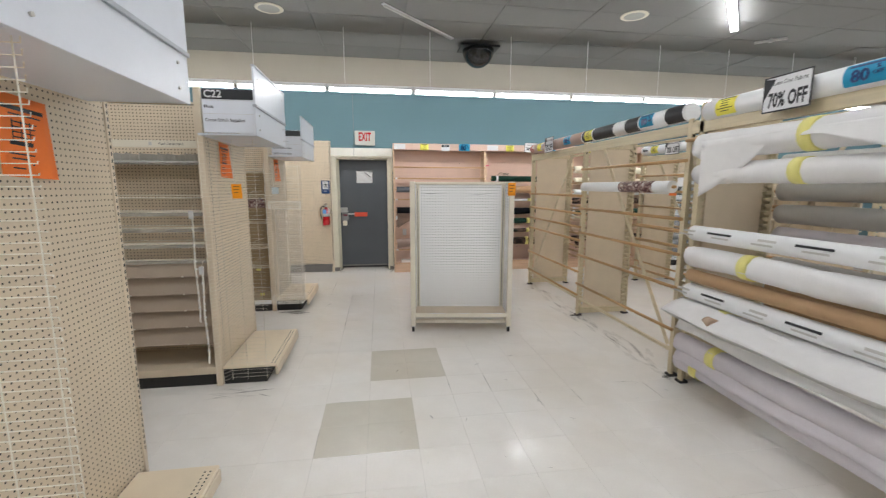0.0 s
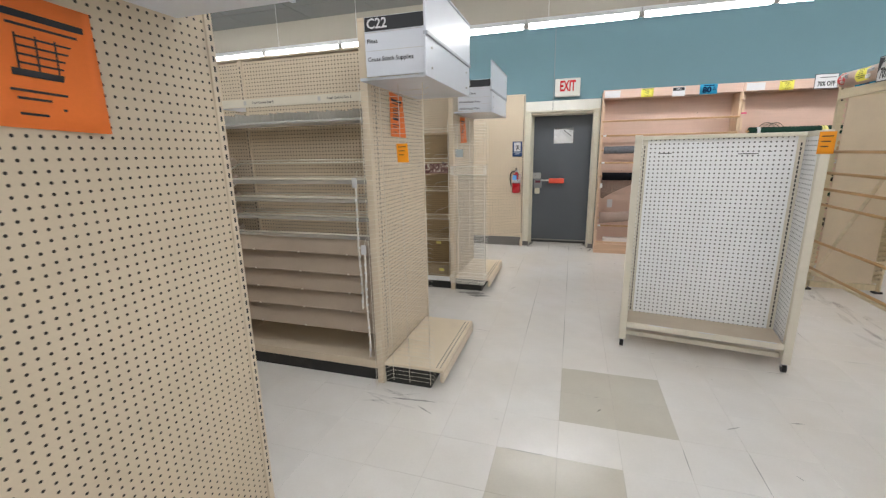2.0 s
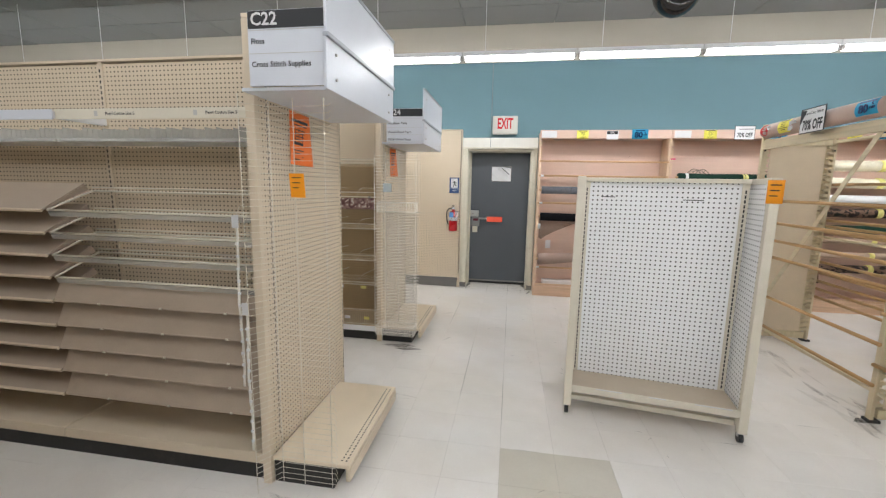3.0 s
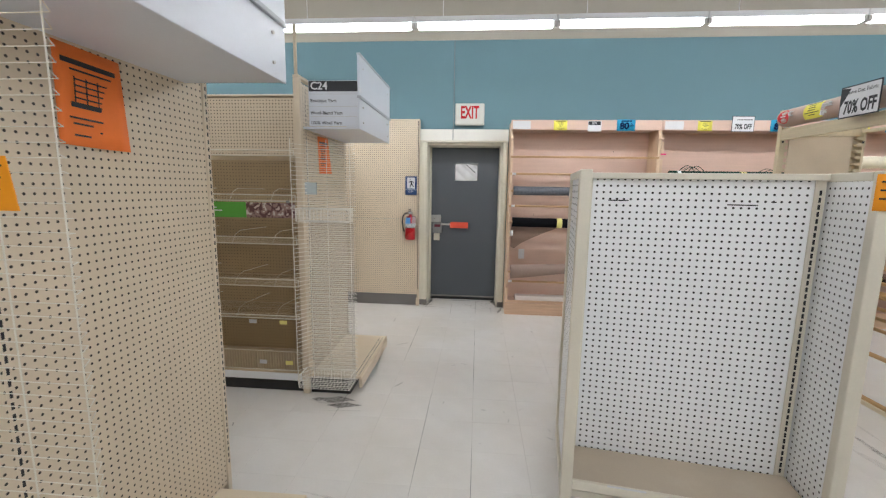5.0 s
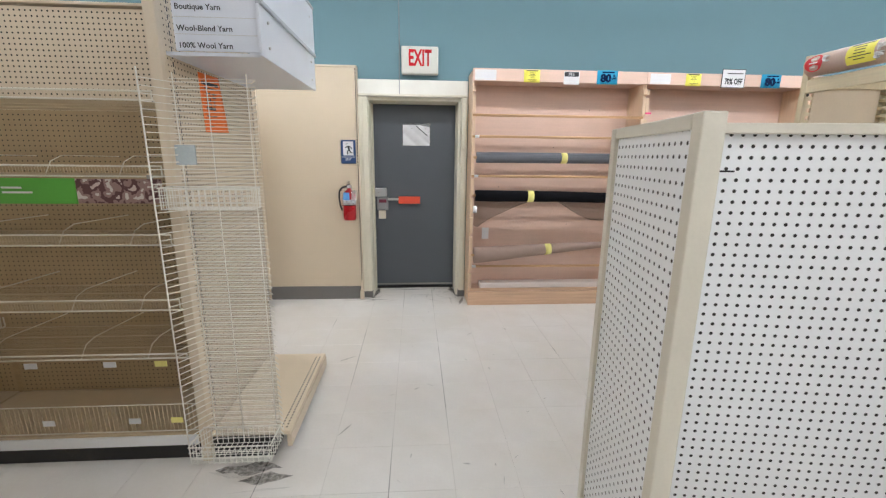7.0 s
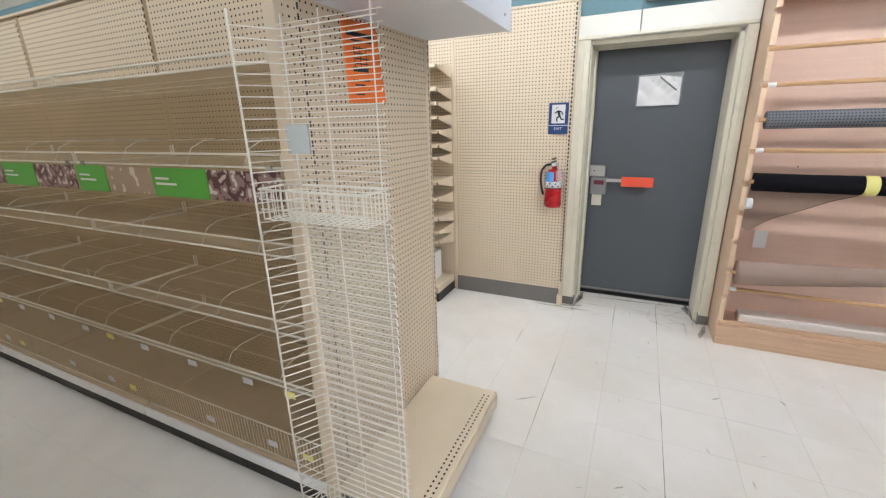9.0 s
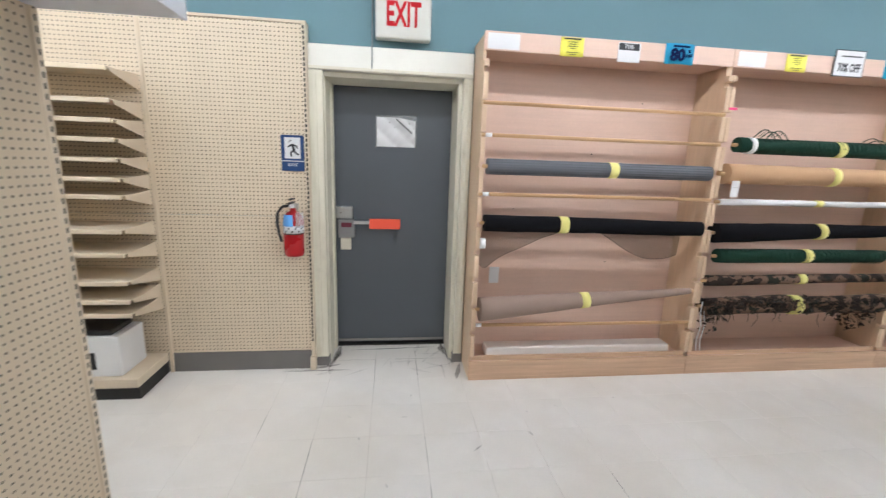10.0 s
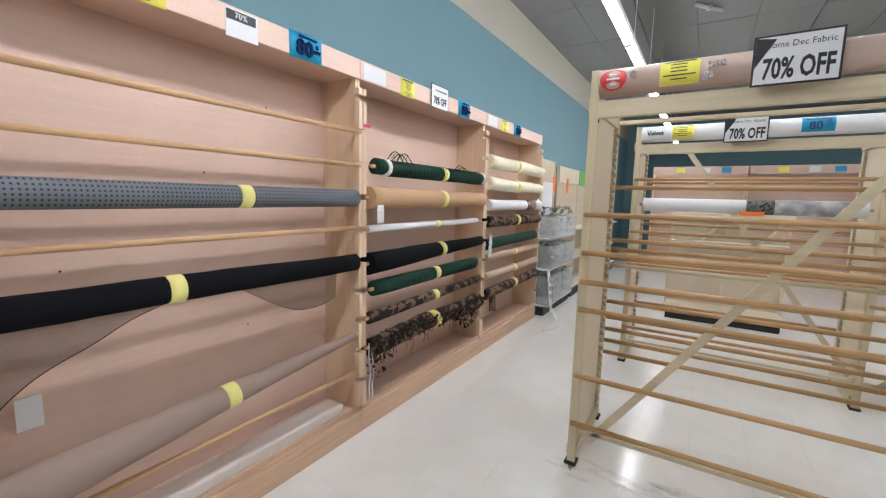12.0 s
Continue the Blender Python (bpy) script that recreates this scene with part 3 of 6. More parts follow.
# ---- gondola runs with end caps ----
def wing_rack(ex, y, z0, z1, baskets=True, step=0.0285, width=0.37, r=0.0023):
    """A wire power wing hung beside an end cap: level wires bent forward at one end and pronged at the other."""
    w = thing("wire_wing_rack", (ex, y, z0), "cream coated wire wing rack" + (" with small baskets" if baskets else " on the end panel"), "wire rack", "wing racks")
    wm = WIREB if baskets else WIREW
    xl, xr = 0.045, width
    n = int((z1 - z0) / step)
    lw = mesh_of("level_wire", wire(bm_new(), [(xl - 0.02, -0.115, 0), (xl + 0.045, -0.012, 0), (xr, -0.012, 0), (xr + 0.028, -0.05, 0.003)], r, 4), wm)
    for k in range(n):
        part("level_wire", lw, None, w).matrix_basis = Matrix.Translation((0, 0, k * step + 0.02))
    for x, yy in ((xl - 0.02, -0.117), (xl + 0.05, -0.009), ((xl + xr) / 2, -0.009), (xr - 0.02, -0.009)):
        part("upright_wire", tube(bm_new(), (x, yy, 0), (x, yy, z1 - z0), min(0.003 if yy < -0.1 else 0.002, r * 1.5), 6), wm, w)
    if r > 0.0015:
        part("hook_plate", box(bm_new(), xl + 0.03, xl + 0.11, -0.02, -0.012, z1 - z0 - 0.36, z1 - z0 - 0.28), PLATE, w, "clear bluish plastic label plate")
    if baskets:
        # added see-through sheet: gives the whitish haze of the dense wires
        part("haze_veil", box(bm_new(), xl + 0.05, xr - 0.005, 0.001, 0.003, 0.01, 1.285 - z0), HAZE, w, "thin pale veil added for the haze between the wires")
        fw = mesh_of("back_wire", wire(bm_new(), [(xl + 0.03, -0.003, 0), (xr + 0.01, -0.003, 0)], 0.0012, 4), wm)
        for k in range(n):
            part("back_wire", fw, None, w).matrix_basis = Matrix.Translation((0, 0, (k + 0.5) * step + 0.02))
        for zb, dep in ((1.285 - z0, 0.0), (0.0, 0.04)):
            bk = part("basket", wire(bm_new(), [(xl, -0.12 - dep, zb + 0.085), (xr, -0.12 - dep, zb + 0.085), (xr, -0.015, zb + 0.085), (xl, -0.015, zb + 0.085), (xl, -0.12 - dep, zb + 0.085)], 0.0032, 6), wm, w, "small white wire basket")
            b = bm_new()
            for i in range(15):
                x = xl + 0.007 + (xr - xl - 0.014) * i / 14
                wire(b, [(x, -0.12 - dep, zb + 0.085), (x, -0.12 - dep, zb), (x, -0.015, zb), (x, -0.015, zb + 0.085)], 0.0017, 4)
            for i in range(6):
                yy = -0.113 - dep + (dep + 0.09) * i / 5
                wire(b, [(xl, yy, zb + 0.085), (xl, yy, zb), (xr, yy, zb), (xr, yy, zb + 0.085)], 0.0017, 4)
            for dz in (0.03, 0.058):
                wire(b, [(xl, -0.12 - dep, zb + dz), (xr, -0.12 - dep, zb + dz)], 0.0024, 4)
            part("basket_wires", b, wm, bk)
    return w


def end_cap(ex, y0, y1, code, lines, deck):
    """The pegboard end panel of a run with its deck shelf."""
    w = y1 - y0
    e = thing("end_cap", (ex, y0, 0), "cream pegboard end cap with low deck shelf, empty", "end cap", "end caps")
    part("panel", box(bm_new(), -0.035, 0, 0.035, w - 0.03, 0.12, 2.2), PEG_X, e)
    for ya, yb in ((0, 0.034), (w - 0.029, w)):
        part("frame_post", box(bm_new(), -0.04, 0.006, ya, yb, 0.0, 2.225, 0.004), CREAM, e)
    part("top_rail", box(bm_new(), -0.04, 0.004, 0.0, w, 2.226, 2.245, 0.004), CREAM, e)
    b = bm_new()
    for k in range(64):
        box(b, 0.0045, 0.0075, w - 0.018, w - 0.012, 0.22 + k * 0.0305, 0.237 + k * 0.0305)
        box(b, -0.001, 0.0012, 0.097, 0.104, 0.22 + k * 0.0305, 0.239 + k * 0.0305)
    part("slot_row", b, BLACK, e, "rows of dark slots")
    part("upright", box(bm_new(), -0.002, 0.0006, 0.09, 0.111, 0.14, 2.2), CREAM, e)
    dk = bm_new()
    d0 = deck - ex
    box(dk, 0.008, d0, 0.012, w - 0.095, 0.128, 0.15, 0.006)
    part("deck", dk, DECKC, e, "cream steel deck shelf")
    part("deck_lip", box(bm_new(), d0 - 0.02, d0 + 0.004, 0.014, w - 0.097, 0.06, 0.127, 0.004), CREAM, e)
    b = bm_new()
    for k in range(int((w - 0.155) / 0.025)):
        for dx in (0.03, 0.055):
            box(b, d0 - dx, d0 - dx + 0.008, 0.04 + k * 0.025, 0.05 + k * 0.025, 0.1495, 0.1506)
    part("deck_slots", b, BLACK, e, "two rows of small slots in the deck")
    part("kick", box(bm_new(), 0.01, d0 - 0.09, 0.03, w - 0.08, 0.0, 0.12), DARK, e)
    return e


def aisle_sign(ex, y0, code, lines, ln=0.91):
    """The box header over an end cap: a lettered face and two ribbed boards along the aisle."""
    s = thing("aisle_sign", (ex, y0, 1.9), "white aisle sign box with black band reading %s" % code, "aisle sign", "aisle signs")
    x0, x1 = 0.048, 0.39
    part("face_board", box(bm_new(), x0, x1, 0, 0.012, 0.02, 0.315, 0.002), SIGNW, s)
    part("code_band", box(bm_new(), x0 + 0.004, x1 - 0.004, -0.003, -0.0002, 0.245, 0.312), INK, s, "black band")
    lettering(code, 0.07, PAPER, at(x0 + 0.075, -0.0042, 0.278), parent=s, bold=0.0012)
    for i, t in enumerate(lines):
        z = (0.185, 0.105, 0.04)[i] if len(lines) == 3 else (0.195, 0.105)[i]
        t_ob = lettering(t, 0.031, INK, Matrix.Translation((0, 0, 0)), parent=s, bold=0.0003)
        wd = max(v.co.x for v in t_ob.data.vertices)
        t_ob.data.transform(at(x0 + 0.014 + wd, -0.0015, z))
        part("groove", box(bm_new(), x0 + 0.004, x1 - 0.004, -0.0012, 0.0, z + 0.042, z + 0.044), GREYR, s)
    part("lower_board", box(bm_new(), x1, x1 + 0.014, -0.03, ln, 0.0, 0.2, 0.003), SIGNW, s)
    part("upper_board", box(bm_new(), x1 + 0.004, x1 + 0.018, -0.03, ln, 0.203, 0.475, 0.003), SIGNW, s)
    part("rib", box(bm_new(), x1 + 0.0, x1 + 0.026, -0.032, ln, 0.196, 0.214, 0.003), mat("grey_sign_rail", (0.42, 0.45, 0.5), 0.4), s, "grey rail")
    part("top_rib", box(bm_new(), x1 + 0.0, x1 + 0.024, -0.032, ln, 0.465, 0.48, 0.003), mat("grey_sign_rail", (0.42, 0.45, 0.5), 0.4), s, "grey rail")
    part("bottom_board", box(bm_new(), 0.0, x1, 0.013, ln - 0.004, 0.004, 0.018), SIGNW, s)
    part("far_board", box(bm_new(), 0.02, x1, ln - 0.014, ln - 0.003, 0.02, 0.3), SIGNW, s)
    for yy in (0.06, ln - 0.1):
        for zz in (0.05, 0.15, 0.4):
            part("rivet", tube(bm_new(), (x1 + 0.013, yy, zz), (x1 + 0.021, yy, zz), 0.006, 8), GREYR, s)
    return s


def orange_flyer(x, y, z, tilt=-3):
    f = thing("orange_flyer", (x, y, z), "orange paper flyer with printed shelf drawing taped to pegboard", "flyer", "orange flyers")
    f.matrix_basis = pose(x, y, z, tilt, 0, 0)
    part("paper", sheet(bm_new(), lambda u, v: (0.004 + 0.012 * (1 - v) * (u - 0.3) ** 2 * 4, -0.105 + 0.21 * u, -0.137 + 0.274 * v), 8, 6, 0.0006), ORANGE, f)
    part("title_bar", box(bm_new(), 0.0065, 0.0078, -0.085, 0.085, 0.086, 0.1), INK, f)
    for k in range(4):
        part("drawn_shelf", box(bm_new(), 0.0065, 0.0078, -0.05, 0.06, -0.005 + k * 0.017, -0.001 + k * 0.017), INK, f)
    part("drawn_shelf", box(bm_new(), 0.0065, 0.008, -0.062, 0.062, -0.03, -0.016), INK, f)
    for k in range(4):
        part("drawn_post", box(bm_new(), 0.0064, 0.0076, -0.05 + k * 0.036, -0.047 + k * 0.036, -0.02, 0.055), INK, f)
    for k, (a, c) in enumerate(((-0.07, 0.075), (-0.06, 0.0), (0.02, 0.06), (-0.06, -0.01))):
        part("text_bar", box(bm_new(), 0.0075, 0.009, a, c, -0.062 - k * 0.016, -0.057 - k * 0.016), INK, f)
    part("text_bar", box(bm_new(), 0.0065, 0.0078, -0.06, 0.07, 0.07, 0.075), INK, f)
    return f


def gondola(ex, y0, y1, bays, peg, group, x_end=-6.6):
    """A double-sided run of shelving that leads away from its end cap."""
    g = thing("gondola_run", (ex - 0.042, y0, 0), "double-sided cream steel gondola with pegboard back and black kick plate", "gondola shelving", "shelf runs")
    w = y1 - y0; yc = w / 2; ln = bays * 1.22
    part("kick_plate", box(bm_new(), -ln, -0.004, 0.06, w - 0.06, 0, 0.088), DARK, g)
    part("skirt", box(bm_new(), -ln, -0.004, 0.035, 0.06, 0.0, 0.09), DARK, g)
    for k in range(bays):
        xa, xb = -(k + 1) * 1.22, -k * 1.22
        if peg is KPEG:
            part("back_panel", box(bm_new(), xa + 0.012, xb - 0.012, yc - 0.02, yc - 0.008, 0.15, 1.748), KPEG, g, "khaki pegboard lower back panel, shade included in its colour")
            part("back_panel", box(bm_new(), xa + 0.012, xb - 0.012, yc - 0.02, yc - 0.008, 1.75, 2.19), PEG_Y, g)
        else:
            part("back_panel", box(bm_new(), xa + 0.012, xb - 0.012, yc - 0.02, yc - 0.008, 0.15, 2.19), peg, g)
        part("back_panel", box(bm_new(), xa + 0.012, xb - 0.012, yc + 0.008, yc + 0.02, 0.15, 2.19), PEG_Y, g)
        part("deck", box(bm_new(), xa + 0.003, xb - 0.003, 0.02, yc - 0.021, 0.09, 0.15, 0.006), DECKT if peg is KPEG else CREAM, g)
        part("deck", box(bm_new(), xa + 0.003, xb - 0.003, yc + 0.02, w - 0.02, 0.09, 0.15, 0.006), CREAM, g)
        front = yc - 0.021 if peg is KPEG else yc - 0.03
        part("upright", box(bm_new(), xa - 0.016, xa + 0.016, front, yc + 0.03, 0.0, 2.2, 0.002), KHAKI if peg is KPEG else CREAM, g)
        b = bm_new()
        for i in range(52 if peg is KPEG else 0, 64):
            box(b, xa - 0.004, xa + 0.004, yc - 0.0315, yc - 0.0295, 0.22 + i * 0.0305, 0.238 + i * 0.0305)
        part("slot_row", b, BLACK, g, "row of dark slots")
    part("top_cap", box(bm_new(), -ln, 0, yc - 0.035, yc + 0.035, 2.2, 2.215, 0.004), CREAM, g)
    return g


def steel_shelf(x0, x1, y0, y1, z, m, label, group, tilt=0):
    s = thing("shelf", ((x0 + x1) / 2, y0, z), label, "shelf", group)
    s.matrix_basis = pose((x0 + x1) / 2, y0, z, tilt, 0, 0)
    hw = (x1 - x0) / 2 - 0.004
    part("board", box(bm_new(), -hw, hw, 0.0, y1 - y0, -0.006, 0.0, 0.002), m, s)
    steep = tilt > 30
    part("front_lip", box(bm_new(), -hw, hw, -0.003, 0.006 if steep else 0.01, -0.008 if steep else -0.013, 0.001, 0.002), m if steep else CREAM, s, "" if steep else "pale front lip")
    if steep:
        for xc in (-0.32, 0.05, 0.42):
            part("lip_clip", box(bm_new(), xc - 0.006, xc + 0.006, -0.006, 0.004, -0.004, 0.006), WIREW, s, "small pale clip on the lip")
    for sx2 in (-hw, hw - 0.004):
        b = bm_new()
        v = [b.verts.new(p) for p in ((sx2, 0.02, -0.008), (sx2, y1 - y0, -0.008), (sx2, y1 - y0, -0.045), (sx2 + 0.004, 0.02, -0.008), (sx2 + 0.004, y1 - y0, -0.008), (sx2 + 0.004, y1 - y0, -0.045))]
        for q in ((0, 1, 2), (5, 4, 3), (0, 3, 4, 1), (1, 4, 5, 2), (2, 5, 3, 0)):
            b.faces.new([v[i] for i in q])
        part("bracket", b, m, s)
    return s


RUNS = (("C20", -0.835, 0.93, 1.87, ["Thread"], -0.45), ("C22", -0.868, 2.985, 3.925, ["Floss", "Cross Stitch Supplies"], -0.45), ("C24", -0.93, 4.985, 5.935, ["Boutique Yarn", "Wool-Blend Yarn", "100% Wool Yarn"], -0.535))
for code, ex_, ya, yb, lines, deck in RUNS:
    end_cap(ex_, ya, yb, code, lines, deck)
    # the thread run also takes khaki and tan, to stand for its shaded front
    gondola(ex_, ya, yb, 4, PEG_Y if code == "C22" else KPEG, code)
aisle_sign(-0.868, 2.9, "C22", ["Floss", "Cross Stitch Supplies"])
aisle_sign(-0.93, 5.03, "C24", ["Boutique Yarn", "Wool-Blend Yarn", "100% Wool Yarn"])
sg = aisle_sign(-0.835, 0.84, "C20", [])
orange_flyer(-0.835, 1.385, 1.712, -3)
orange_flyer(-0.868, 3.385, 1.755, -2)
orange_flyer(-0.93, 5.39, 1.75, 2)
tg = thing("amber_tag", (-0.645, 2.946, 1.515), "small amber price tag on the wire rack", "tag", rz=-90)
tg.matrix_basis = pose(-0.645, 2.946, 1.515, 0, 7, -90)
part("card", box(bm_new(), 0.003, 0.005, -0.034, 0.034, -0.055, 0.05), AMBER, tg)
for k in range(3):
    part("text_bar", box(bm_new(), 0.0052, 0.006, -0.022, 0.022 - 0.008 * k, 0.03 - k * 0.022, 0.034 - k * 0.022), INK, tg)
wing_rack(-0.835, 0.92, 0.1, 2.15, False, r=0.0019)
wing_rack(-0.868, 2.96, 0.06, 1.88, False, r=0.0011)
wing_rack(-0.962, 4.955, 0.14, 1.82, True, width=0.402, r=0.0021)
pl = thing("sign_pole", (-0.96, 5.02, 2.245), "thin cream sign pole above the end cap", "pole")
part("pole", tube(bm_new(), (0, 0, 0), (0, 0, 0.32), 0.012, 8), CREAM, pl)

# shelves of the floss run
bx1 = -0.915
for k in range(4):
    xa, xb = bx1 - (k + 1) * 1.22, bx1 - k * 1.22
    zs = (0.335, 0.475, 0.605, 0.735, 0.87) if k == 0 else (0.335, 0.475, 0.605, 0.735, 0.87, 1.0, 1.12, 1.24, 1.36)
    for z in zs:
        if k == 0:
            steel_shelf(xa, xb, 3.035, 3.168, z, SHELFB, "empty taupe steel shelf sloping steeply to the front", "floss run shelves", 66)
        else:
            steel_shelf(xa, xb, 3.03, 3.31, z, SHELFB, "empty taupe steel shelf sloping gently to the front", "floss run shelves", 30)
    if k == 0:
        for z in (1.0, 1.12, 1.24, 1.36):
            wf = thing("bare_wire_shelf", ((xa + xb) / 2, 3.05, z), "empty white wire shelf frame without a board", "wire shelf", "bare wire shelves")
            hw = 0.595
            wf.matrix_basis = pose((xa + xb) / 2, 3.05, z, 21, 0, 0)
            part("rim", wire(bm_new(), [(-hw, 0, 0), (hw, 0, 0), (hw, 0.27, 0.0), (-hw, 0.27, 0.0), (-hw, 0, 0)], 0.0055, 6), WIREW, wf)
            part("front_rail", box(bm_new(), -hw, hw, -0.004, 0.004, -0.035, -0.008, 0.002), CLEARW, wf, "clear price channel")
            part("back_rail", tube(bm_new(), (-hw, 0.275, 0.02), (hw, 0.275, 0.02), 0.004, 6), WIREW, wf)
    rail = thing("price_rail", ((xa + xb) / 2, 3.15, 1.86), "white price rail with printed labels", "price rail", "price rails")
    part("strip", box(bm_new(), -0.6, 0.6, -0.004, 0.004, -0.026, 0.026, 0.002), FRAMEC if k == 0 else SIGNW, rail)
    part("arm", box(bm_new(), -0.6, -0.59, 0.004, 0.28, -0.02, 0.02), WHITE, rail)
    part("arm", box(bm_new(), 0.59, 0.6, 0.004, 0.28, -0.02, 0.02), WHITE, rail)
    for xx in ((-0.2, 0.38) if k == 0 else ()):
        lettering("Pearl Cotton Size 5", 0.022, INK, at(xx, -0.0052, 0.0), parent=rail)
        part("mark", box(bm_new(), xx - 0.155, xx - 0.135, -0.0052, -0.004, -0.012, 0.014), GREYR, rail)
    tr = thing("thread_tray", ((xa + xb) / 2, 3.16, 1.72), "clear tray with a row of small plastic dividers", "tray", "thread trays")
    part("tray_front", box(bm_new(), -0.6, 0.6, -0.004, 0.0, 0, 0.016), CLEARW, tr)
    part("tray_floor", box(bm_new(), -0.6, 0.6, 0.0, 0.26, 0, 0.005), WHITE, tr)
    b = bm_new()
    for i in range(38):
        xx = -0.585 + i * 0.0316
        box(b, xx, xx + 0.003, 0.002, 0.25, 0.006, 0.06 + 0.015 * rng.random())
        if rng.random() < 0.5:
            lathe(b, [(0.009, 0.006), (0.009, 0.055), (0.004, 0.066)], (xx + 0.016, 0.04 + rng.random() * 0.1, 0), 7)
    part("dividers", b, CLEARW, tr)
for (x, y, z0, z1) in ((-0.985, 2.985, 0.52, 1.36), (-0.935, 2.955, 0.2, 0.95)):
    cs = thing("clip_strip", (x, y, z0), "white plastic clip strip hanging from the shelf post", "clip strip", "clip strips")
    part("strip", sheet(bm_new(), lambda u, v: (-0.006 + 0.012 * u + 0.004 * math.sin(9 * v), -0.002 * math.sin(40 * v), (z1 - z0) * v), 1, 28, 0.003), WIREB, cs)
    part("header_card", box(bm_new(), -0.017, 0.017, -0.005, -0.0025, z1 - z0 - 0.05, z1 - z0 + 0.01), PAPER, cs)
    for i in range(12):
        part("clip", box(bm_new(), -0.002, 0.011, -0.009, -0.0025, 0.05 + i * (z1 - z0 - 0.12) / 12, 0.062 + i * (z1 - z0 - 0.12) / 12), WHITE, cs)
    part("tie", wire(bm_new(), [(0, 0, z1 - z0), (0.01, 0.02, z1 - z0 + 0.05), (0.03, 0.03, z1 - z0 + 0.06)], 0.0015, 4), WIREW, cs)

# shelves of the yarn run: open wire shelves with double front rails
bx2 = -0.977
for k in range(4):
    xa, xb = bx2 - (k + 1) * 1.22, bx2 - k * 1.22
    for z, gap in ((0.56, 0.022), (0.80, 0.05), (1.106, 0.047), (1.408, 0.043), (1.72, 0.035)):
        ws = thing("wire_shelf", ((xa + xb) / 2, 5.0, z), "empty cream wire shelf with double front rail", "wire shelf", "yarn run shelves")
        for dz in (0.0, gap):
            part("front_rail", tube(bm_new(), (-0.602, 0, dz), (0.602, 0, dz), 0.0042, 6), WIREW, ws)
        for sx in (-0.6, 0.6):
            part("side_wire", wire(bm_new(), [(sx, 0, gap), (sx, 0, 0), (sx, 0.43, -0.005), (sx, 0.43, 0.05)], 0.0035, 5), WIREW, ws)
        b = bm_new()
        for i in range(93):
            xx = -0.585 + i * 0.0127
            wire(b, [(xx, 0, gap), (xx, 0.004, -0.003), (xx, 0.43, -0.006)], 0.0011, 3)
        part("grid_wires", b, WIRET, ws)
        for yy in (0.14, 0.28, 0.42):
            part("cross_wire", tube(bm_new(), (-0.6, yy, -0.008), (0.6, yy, -0.008), 0.002, 4), WIRET, ws)
        if z < 1.7:
            for xx in (-0.28, 0.12, 0.42):
                part("divider_hoop", wire(bm_new(), [(xx, 0.006, 0.002), (xx + 0.012, 0.03, 0.06), (xx + 0.03, 0.07, 0.085), (xx + 0.05, 0.4, 0.08)], 0.002, 5), WIREW, ws)
        if z == 0.56:
            for xx in (-0.45, -0.1, 0.25, 0.48):
                part("price_tab", box(bm_new(), xx - 0.028, xx + 0.028, -0.006, -0.004, -0.04, -0.012), BAND if xx > 0.4 else PAPER, ws, "small price tab")
    df = thing("deck_fence", ((xa + xb) / 2, 5.0, 0.15), "white wire fence along the bottom deck", "wire fence", "deck fences")
    b = bm_new()
    for i in range(60):
        tube(b, (-0.595 + i * 0.0202, 0.03, 0.0), (-0.595 + i * 0.0202, 0.026, 0.15), 0.0019, 4)
    part("grid_wires", b, WIRET, df)
    for dz in (0.004, 0.15):
        part("fence_rail", tube(bm_new(), (-0.6, 0.026, dz), (0.6, 0.026, dz), 0.003, 6), WIREW, df)
    part("white_lip", box(bm_new(), -0.605, 0.605, -0.008, 0.002, -0.058, -0.004, 0.003), WHITE, df)
    for xx in (-0.1, 0.3, 0.5):
        part("price_tab", box(bm_new(), xx - 0.028, xx + 0.028, 0.02, 0.022, 0.05, 0.08), BAND if xx > 0.4 else PAPER, df, "small price tab")
    gs = thing("header_strip", ((xa + xb) / 2, 4.99, 1.345), "printed strip with green block and yarn photos", "sign strip", "yarn header strips")
    part("photo", box(bm_new(), -0.376, -0.07, -0.002, 0.0, -0.052, 0.052), PHOTO if k % 2 == 0 else PRINT, gs)
    for xq, wq in ((-0.6, 0.222), (-0.068, 0.315)):
        g2 = part("green_block", box(bm_new(), xq, xq + wq, -0.003, 0.0, -0.054, 0.054), GREENS, gs, "green printed block")
        for q in range(2):
            part("text_bar", box(bm_new(), xq + 0.02, xq + 0.1 + 0.04 * q, -0.004, -0.003, 0.01 - 0.02 * q, 0.018 - 0.02 * q), PAPER, g2)
    part("photo", box(bm_new(), 0.249, 0.6, -0.002, 0.0, -0.052, 0.052), PRINT, gs)
    for sx in (-0.55, 0.55):
        part("clip", box(bm_new(), sx - 0.01, sx + 0.01, 0.0, 0.012, 0.03, 0.07), CLEARW, gs)
for k in range(3):
    cl_ = steel_shelf(-0.9 - (k + 1) * 1.22, -0.9 - k * 1.22, 0.94, 1.36, 0.42, CREAM, "empty cream steel shelf", "thread run shelves")

